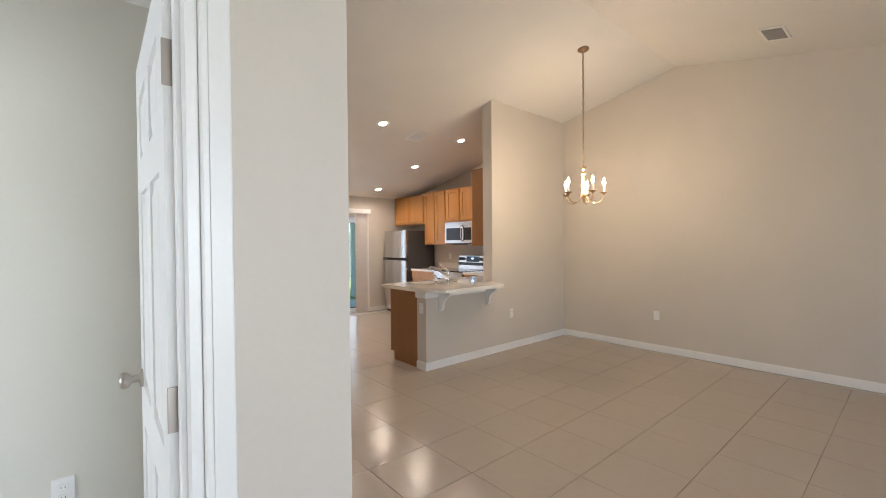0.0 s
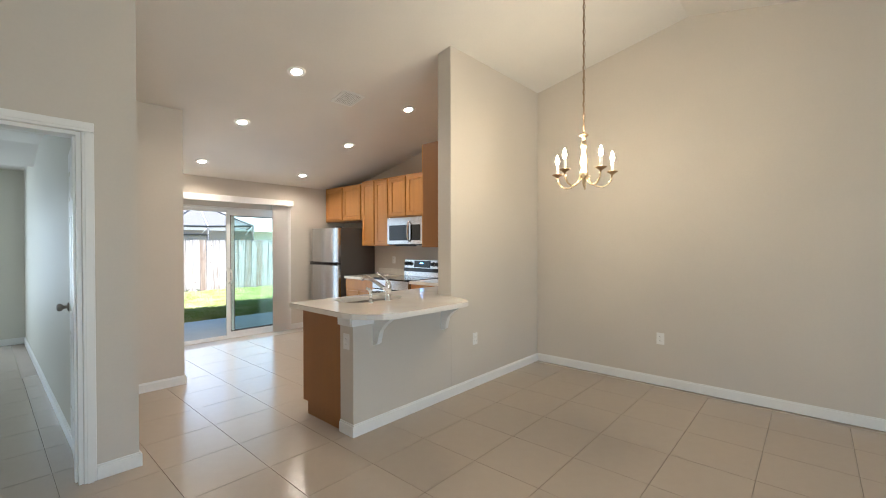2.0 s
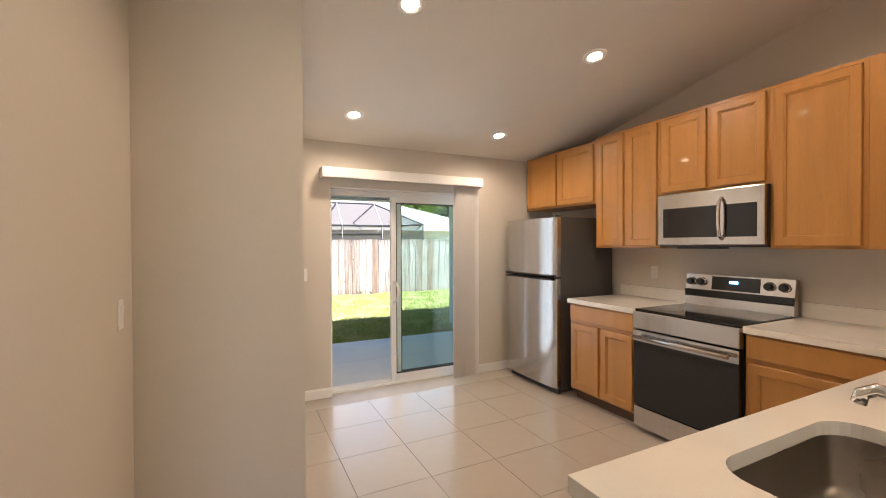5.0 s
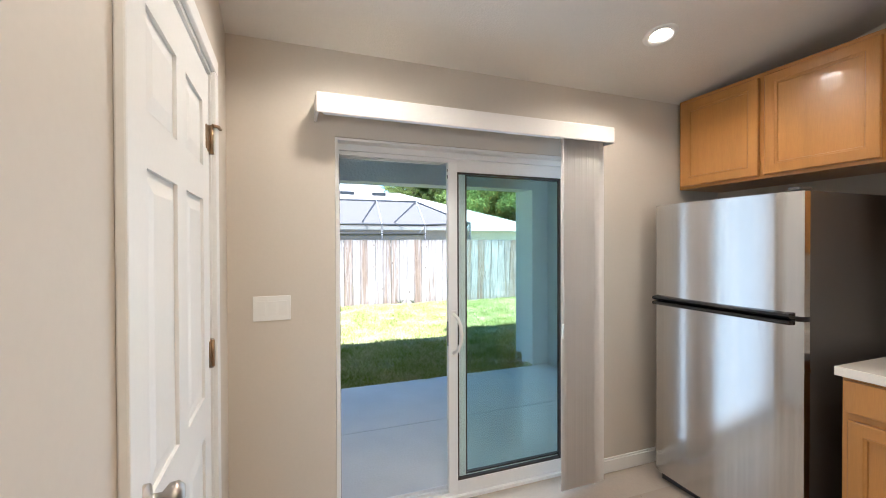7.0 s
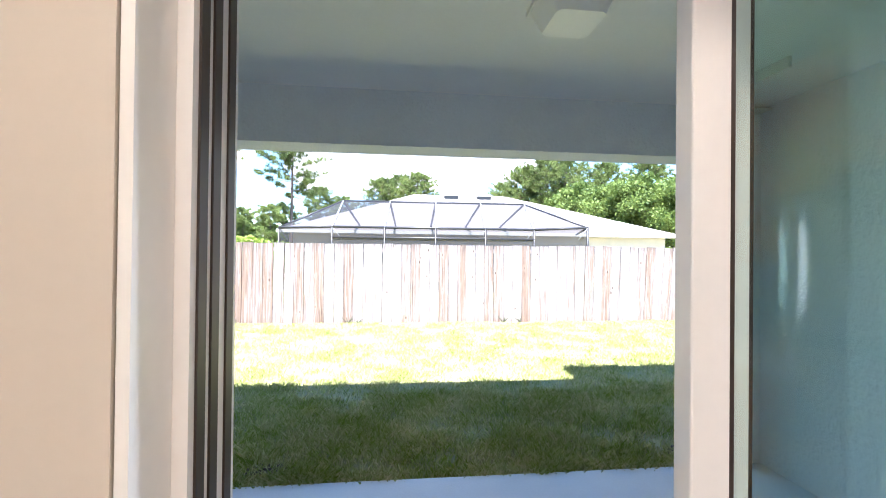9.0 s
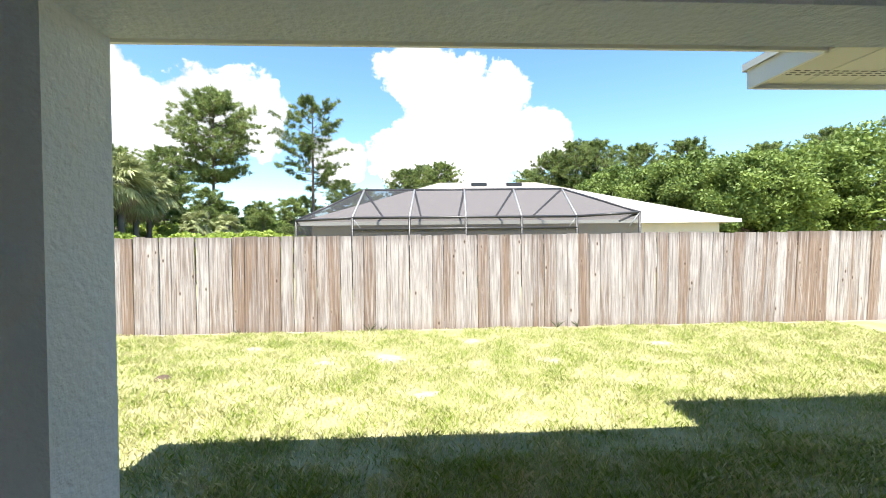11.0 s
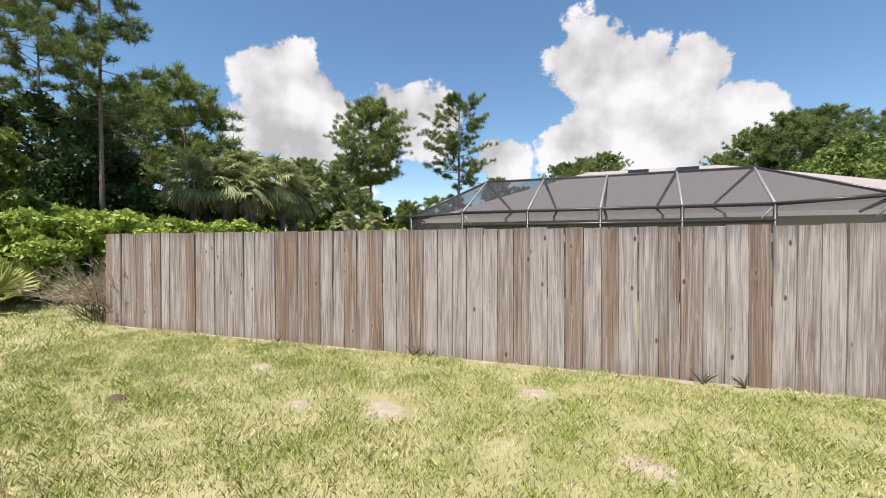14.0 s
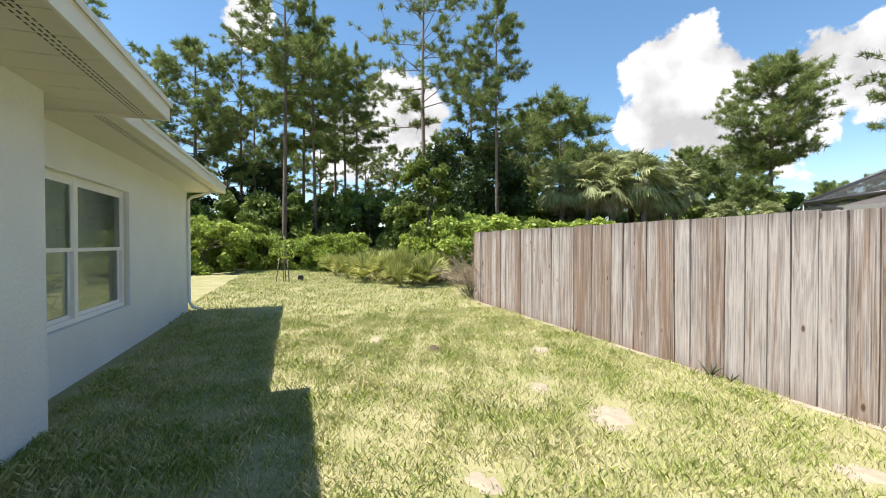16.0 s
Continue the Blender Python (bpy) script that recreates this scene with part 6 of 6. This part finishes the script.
def palm(seed, h, radius, n, label, name, material, dead=0, stem=0.16):
    r = np.random.RandomState(seed)
    t = base(name, pose(0, 0, GZ), label, "palm", "palms")
    if h > 0.4:
        bm = bmesh.new()
        tube(bm, [(0, 0, 0), (0.04, 0.03, h * 0.5), (0.0, 0.0, h)], [stem, stem * 0.9, stem * 1.15], n=10)
        part("trunk", bm, OAKBARK, t)
    vs, fs = [], []
    for i in range(n):
        a, e = i * 2.4 + r.uniform(-.3, .3), r.uniform(-0.7, 1.4) if h > 0.4 else r.uniform(0.45, 1.4)
        d = (math.cos(a) * math.cos(e), math.sin(a) * math.cos(e), math.sin(e))
        fan(vs, fs, (0, 0, max(h, 0.05)), d, radius * r.uniform(0.6, 1.05), radius * r.uniform(0.75, 1.0), r, droop=0.30 if h > 0.4 else 0.08, lift=r.uniform(-0.9, 0.3) if h > 0.4 else r.uniform(-0.2, 1.0))
    o = new("fronds", fast_mesh("fronds", [tuple(v) for v in vs], fs, material))
    o.parent = t
    if dead:
        vs, fs = [], []
        for i in range(dead):
            a, e = r.uniform(0, 6.283), r.uniform(-1.3, -0.5)
            d = (math.cos(a) * math.cos(e), math.sin(a) * math.cos(e), math.sin(e))
            fan(vs, fs, (0, 0, max(h, 0.15)), d, radius * 0.6, radius * 0.7, r, arc=1.6, droop=0.6)
        o = new("dead_fronds", fast_mesh("dead_fronds", [tuple(v) for v in vs], fs, DEADLEAF))
        o.parent = t
        o["label"] = "brown hanging dead fronds"
    return t


def at(x, y, s=1.0, rz=0.0):
    return pose(x, y, GZ, 0, 0, rz) @ Matrix.Diagonal((s, s, s, 1))


def put(ob, x, y, s=1.0, rz=0.0, first=False):
    if first:
        ob.matrix_world = at(x, y, s, rz)
        return ob
    o = copy_thing(ob, pose(x, y, GZ, 0, 0, rz))
    o.matrix_basis = at(x, y, s, rz)
    return o


def polar(az, dist, eye=(1.0, 3.0)):
    a = radians(az)
    return eye[0] - math.sin(a) * dist, eye[1] + math.cos(a) * dist


round_pine = pine(11, 13.6, 0.46, 3.4, 120, "tall pine with a full rounded crown behind the fence", rounded=True)
open_pine = pine(12, 13.2, 0.45, 3.0, 44, "open-crowned pine with bare lower limbs", rounded=True)
tall_pine = pine(13, 21.0, 0.42, 4.4, 46, "very tall slender pine with a high open crown")
slim_pine = pine(14, 17.0, 0.45, 2.4, 44, "slender tall pine with short limbs", thick=0.14)
young_pine = pine(15, 8.0, 0.12, 1.9, 66, "young bushy pine with upright needle tips", thick=0.09)
big_oak = broadleaf(21, 9.0, 4.4, 330, 0.15, "broad green oak beyond the fence", OAKLEAF, clumps=90)
dark_oak = broadleaf(22, 9.0, 3.6, 300, 0.14, "dense dark evergreen oak at the wood's edge", DARKLEAF, clumps=80, low=0.08)
fresh_tree = broadleaf(23, 5.2, 1.3, 260, 0.11, "bright green young conifer at the wood's edge", FRESH, clumps=50, trunk=0.08, low=0.05, name="young_tree")
bush = broadleaf(24, 2.6, 1.7, 240, 0.10, "leafy light green shrub at the wood's edge", BUSHLEAF, clumps=46, trunk=0.05, low=0.06, name="shrub")
dark_bush = broadleaf(25, 3.2, 1.9, 220, 0.11, "shady green undergrowth shrub", OAKLEAF, clumps=46, trunk=0.05, low=0.05, name="shrub")
sabal = palm(31, 4.9, 1.0, 76, "sabal palm with a full head of fan fronds", "palm_tree", PALMLEAF, dead=26)
palmetto = palm(32, 0.0, 0.80, 17, "low yellow-green saw palmetto clump", "palmetto", PALMETTO, dead=4)

placed = set()


def plant(ob, az, dist, s=1.0, rz=None):
    x, y = polar(az, dist)
    first = ob.name not in placed
    placed.add(ob.name)
    return put(ob, x, y, s, (az * 37 + dist * 11) % 360 if rz is None else rz, first)


rr_ = random.Random(8)
plant(round_pine, 29.3, 34, 0.95)
plant(open_pine, 17.8, 33, 1.0)
plant(tall_pine, 68.6, 21.7, 0.85)
plant(young_pine, 51.5, 27, 1.32)
plant(dark_oak, 63, 22.5, 0.85)
plant(fresh_tree, 67, 16.5, 1.0)
plant(slim_pine, 63.2, 30, 0.92)
plant(slim_pine, 58.5, 20, 0.77)
plant(slim_pine, 88.5, 26, 1.15)
plant(slim_pine, 84.5, 28, 1.0)
plant(slim_pine, 86.5, 31, 1.05)
plant(tall_pine, 94, 33, 0.85)
plant(slim_pine, 81, 33, 1.0)
plant(slim_pine, 79.5, 29, 0.9)
plant(slim_pine, 82.5, 37, 1.1)
plant(open_pine, 92, 30, 0.9)
plant(open_pine, 99, 32, 1.15)
plant(tall_pine, 103, 38, 0.8)
plant(round_pine, 107, 36, 1.0)
plant(slim_pine, 111, 30, 1.0)
plant(young_pine, 47, 33, 1.0)
plant(young_pine, 35, 31, 0.8)
plant(young_pine, 31, 28, 0.62)
plant(young_pine, 21, 30, 0.6)
plant(young_pine, 24.5, 29, 0.55)
plant(young_pine, 18.5, 36, 0.7)
plant(round_pine, 56, 37, 0.95)
plant(dark_oak, 60, 33, 0.9)
plant(dark_oak, 92, 33, 0.9)
plant(dark_oak, 104, 31, 0.95)
plant(sabal, 45.5, 23, 1.0)
plant(sabal, 49.0, 23.5, 0.92)
plant(sabal, 42.5, 24.5, 1.0)
plant(sabal, 40.8, 22.5, 0.92)
plant(sabal, 47.0, 22.0, 0.9)
plant(sabal, 37.6, 24.5, 0.86)
plant(sabal, 44.2, 21.8, 0.84)
plant(sabal, 50.4, 22.0, 0.88)
plant(sabal, 39.2, 23.2, 0.78)
plant(sabal, 29, 26, 0.55)
plant(sabal, 33, 24, 0.55)
for az, d, s in ((73.5, 14.6, 0.95), (68.8, 14.0, 1.0), (71.0, 14.2, 0.9), (76.0, 15.4, 0.85), (78.5, 16.5, 0.8), (66.5, 13.4, 0.85), (69.8, 12.9, 0.7), (80.5, 18.0, 0.8), (72.2, 16.2, 1.0), (67.4, 15.2, 1.05), (74.8, 16.6, 0.95), (65.4, 14.4, 0.9)):
    plant(palmetto, az, d, s)
for az, d, s in ((97, 22, 1.0), (100, 24, 1.2), (94, 24.5, 1.05), (103, 26, 1.3), (90.5, 24, 0.8), (107, 25, 1.2), (111, 26, 1.3), (87, 23.5, 0.7), (83, 22, 0.75), (64, 19, 1.15), (61, 20, 1.0), (67.5, 19.5, 0.9), (57, 22, 1.1), (53, 22, 1.0), (37, 26, 1.1), (34, 25, 0.9), (80, 21, 0.8),
                 (25, 27, 0.9), (20, 29, 0.9), (47, 20.5, 1.0), (43, 21.5, 0.9), (59, 15.0, 0.95), (55, 17.0, 1.0), (62.5, 16.0, 1.0), (51, 18.5, 0.95), (33, 20, 0.85), (29.5, 21, 0.9), (26, 22.5, 0.9), (36, 19.5, 0.8)):
    plant(bush, az, d, s)
for az, d, s in ((98, 28, 1.5), (102, 30, 1.5), (93, 28, 1.4), (89, 29, 1.5), (85, 30, 1.5), (81, 30, 1.6), (77, 27, 1.5), (70, 24, 1.3), (108, 30, 1.5), (113, 32, 1.6), (58, 27, 1.5), (54, 29, 1.5), (50, 28, 1.4), (40, 30, 1.4), (36, 33, 1.5), (30, 33, 1.4), (26, 37, 1.5), (22, 35, 1.2), (13, 45, 1.4), (74, 31, 1.6)):
    plant(dark_bush, az, d, s)
# the oaks to the east and the far belt of pines
for az, d, s in ((-27, 33, 0.82), (-31, 31, 0.80), (-35, 29, 0.78), (-39.5, 30, 0.80), (-44, 33, 0.82), (-24, 38, 0.85), (-50, 36, 1.0), (-57, 38, 1.1)):
    plant(big_oak, az, d, s)
for az, d, s in ((4, 62, 0.95), (1, 66, 1.05), (-1.5, 60, 1.0), (-14, 60, 0.9), (-17, 52, 0.95), (-20, 50, 1.0), (-22.5, 48, 0.95), (-28, 52, 0.95), (-33, 55, 1.0), (-41, 52, 0.85), (12.5, 60, 0.8), (9, 70, 0.8), (33, 60, 1.0), (38, 55, 0.9), (-46, 60, 1.0)):
    plant(round_pine, az, d, s)
for az, d, s in ((-7, 80, 0.8), (-9.5, 72, 0.55), (-12, 66, 0.75), (7, 75, 0.8), (-18.5, 58, 1.0), (65, 48, 0.9), (69, 45, 1.0), (75, 44, 0.9), (79, 46, 0.9), (85, 44, 1.0), (96, 44, 1.1), (90, 48, 1.0), (45, 52, 0.9), (58, 50, 1.0), (-52, 55, 1.0)):
    plant(open_pine, az, d, s)
for az in range(-70, 120, 6):
    plant(dark_bush, az + rr_.uniform(-2, 2), 62 + rr_.uniform(-8, 12), rr_.uniform(1.4, 2.0))

# dry brush at the fence's west end
def dry_brush(x, y, s, seed):
    r = np.random.RandomState(seed)
    bm = bmesh.new()
    tips, ways = [], []
    for k in range(46):
        a, e, ln = r.uniform(0, 6.283), r.uniform(0.5, 1.45), r.uniform(0.6, 1.3) * s
        d = Vector((math.cos(a) * math.cos(e), math.sin(a) * math.cos(e), math.sin(e)))
        o = Vector((r.uniform(-.3, .3) * s, r.uniform(-.3, .3) * s, 0))
        m_, t_ = o + d * ln * 0.6, o + d * ln + Vector((d.x, d.y, -0.4)) * 0.25 * ln
        tube(bm, [o, m_, t_], [0.008, 0.006, 0.003], n=4)
        tips += [m_, t_, m_.lerp(t_, 0.5)]
        ways += [d, d, d]
    t = base("dry_shrub", pose(x, y, GZ), "bare grey-brown dry shrub beside the fence end", "bush", "dry shrubs")
    part("twigs", bm, OAKBARK, t)
    v, f = tufts(tips, ways, 9, 0.22 * s, 0.007, r, 1.2)
    o = new("dead_leaves", fast_mesh("dead_leaves", v, f, DEADLEAF))
    o.parent = t


dry_brush(-7.95, 8.75, 1.0, 1)
dry_brush(-8.7, 9.1, 1.1, 2)
dry_brush(-8.3, 9.7, 1.25, 3)

# small things on the lawn
sg = base("sapling", pose(-14.6, 3.9, GZ), "thin staked young tree on the lawn", "tree")
bm = bmesh.new()
tube(bm, [(0, 0, 0), (0.02, 0.01, 0.7), (-0.02, 0, 1.5)], [0.02, 0.015, 0.006], n=6)
for a in (0.3, 2.2, 4.4):
    tube(bm, [(0, 0, 0.6), (0.15 * math.cos(a), 0.15 * math.sin(a), 1.1), (0.25 * math.cos(a), 0.25 * math.sin(a), 1.5)], [0.01, 0.008, 0.004], n=5)
part("trunk", bm, OAKBARK, sg)
v, f = leaves([Vector((0.3 * math.cos(k * 2.1), 0.3 * math.sin(k * 2.1), 0.9 + 0.13 * k)) for k in range(6)], [0.22] * 6, 22, 0.05, np.random.RandomState(3))
o = new("crown", fast_mesh("crown", v, f, BUSHLEAF))
o.parent = sg
for a in (0.8, 2.9, 5.0):
    bm = bmesh.new()
    cyl(bm, (0.28 * math.cos(a), 0.28 * math.sin(a), -0.05), (0.16 * math.cos(a), 0.16 * math.sin(a), 0.85), 0.018, n=6)
    part("stake", bm, OAKBARK, sg, "leaning wooden stake")
pot = thing("planter", B((-0.13, 0.13, -0.1, 0.1, 0.14, 0.34), bevel=0.02), BLACKM, "small dark planter standing by the sapling", "planter", m=pose(-15.0, 4.5, GZ - 0.14))


def mound(x, y, rad, h, seed):
    r = np.random.RandomState(seed)
    bm = bmesh.new()
    rings = []
    for k in range(5):
        q = k / 4
        rings.append([bm.verts.new((rad * (1 - q) * math.cos(a) * r.uniform(.8, 1.2), rad * (1 - q) * math.sin(a) * r.uniform(.8, 1.2), h * math.sin(q * 1.57) + r.uniform(-.1, .1) * h)) for a in [6.2832 * i / 14 for i in range(14)]])
    for a, b in zip(rings, rings[1:]):
        for i in range(14):
            j = (i + 1) % 14
            bm.faces.new((a[i], a[j], b[j], b[i]))
    bm.faces.new(rings[-1])
    thing("dirt_mound", bm, DIRT, "small dark ant mound in the grass", "mound", m=pose(x, y, GZ - 0.004))


mound(-3.4, 6.0, 0.11, 0.06, 1)
mound(1.95, 2.50, 0.22, 0.05, 2)
mound(-1.2, 2.52, 0.2, 0.04, 3)


def weed(x, y, s, seed):
    r = np.random.RandomState(seed)
    bm = bmesh.new()
    for k in range(5):
        a = r.uniform(0, 6.283)
        tube(bm, [(0, 0, 0), (0.05 * math.cos(a) * s, 0.03 * math.sin(a) * s, 0.06 * s), (0.12 * math.cos(a) * s, 0.05 * math.sin(a) * s, 0.13 * s * r.uniform(.6, 1.2))], [0.007 * s, 0.009 * s, 0.002], n=5)
    thing("weed", bm, mat("weed_stalk", (0.06, 0.065, 0.03), 0.8), "dark weed sprouting at the fence foot", "weed", "fence weeds", m=pose(x, y, GZ))


weed(1.95, 8.36, 1.2, 1)
weed(2.32, 8.36, 1.1, 2)
weed(-1.35, 8.36, 1.1, 3)
weed(-1.15, 8.38, 0.8, 4)
weed(-3.6, 8.38, 0.7, 5)


# ---- floor tiles ----
TW = 0.457
floor_ob = bpy.data.objects["floor"]
tile_bm = bmesh.new()
g_ = TW / 2 - 0.0010
lo_ = [tile_bm.verts.new(p) for p in ((-g_, -g_, -0.005), (g_, -g_, -0.005), (g_, g_, -0.005), (-g_, g_, -0.005))]
hi_ = [tile_bm.verts.new((x * 0.9965, y * 0.9965, 0.0)) for x, y in ((-g_, -g_), (g_, -g_), (g_, g_), (-g_, g_))]
tile_bm.faces.new(hi_)
for i in range(4):
    j = (i + 1) % 4
    tile_bm.faces.new((lo_[i], lo_[j], hi_[j], hi_[i]))
tile_me = mesh_of("tile", tile_bm, TILE)
rest_v, rest_f, count = [], [], 0
for i in range(-14, 10):
    for j in range(-24, 10):
        cx, cy = -0.965 + i * TW, -2.31 + j * TW
        house = -5.0 < cx < EX + 0.1 and FY < cy < -0.13
        bed = -5.5 < cx < -2.1 and -3.1 < cy < RN
        if not (house or bed) or (-4.9 < cx < -3.1 and -6.4 < cy < -3.3 and not bed):
            continue
        near = (-2.9 < cx < EX and -8.2 < cy) or (cx < -1.8 and cy > -3.3)
        if near and count < 300:
            o = new("tile", tile_me)
            o.parent = floor_ob
            o.location = (cx, cy, 0)
            count += 1
        else:
            b0 = len(rest_v)
            rest_v += [(cx + x, cy + y, 0.0) for x, y in ((-g_, -g_), (g_, -g_), (g_, g_), (-g_, g_))]
            rest_f.append((b0, b0 + 1, b0 + 2, b0 + 3))
            rest_v += [(cx + x, cy + y, -0.005) for x, y in ((-g_, -g_), (g_, -g_), (g_, g_), (-g_, g_))]
            for k in range(4):
                rest_f.append((b0 + 4 + k, b0 + 4 + (k + 1) % 4, b0 + (k + 1) % 4, b0 + k))
ob = new("floor_tiles", fast_mesh("floor_tiles", rest_v, rest_f, TILE))
tagged(ob, "glossy beige porcelain floor tiles", "tiles", kind="stuff")
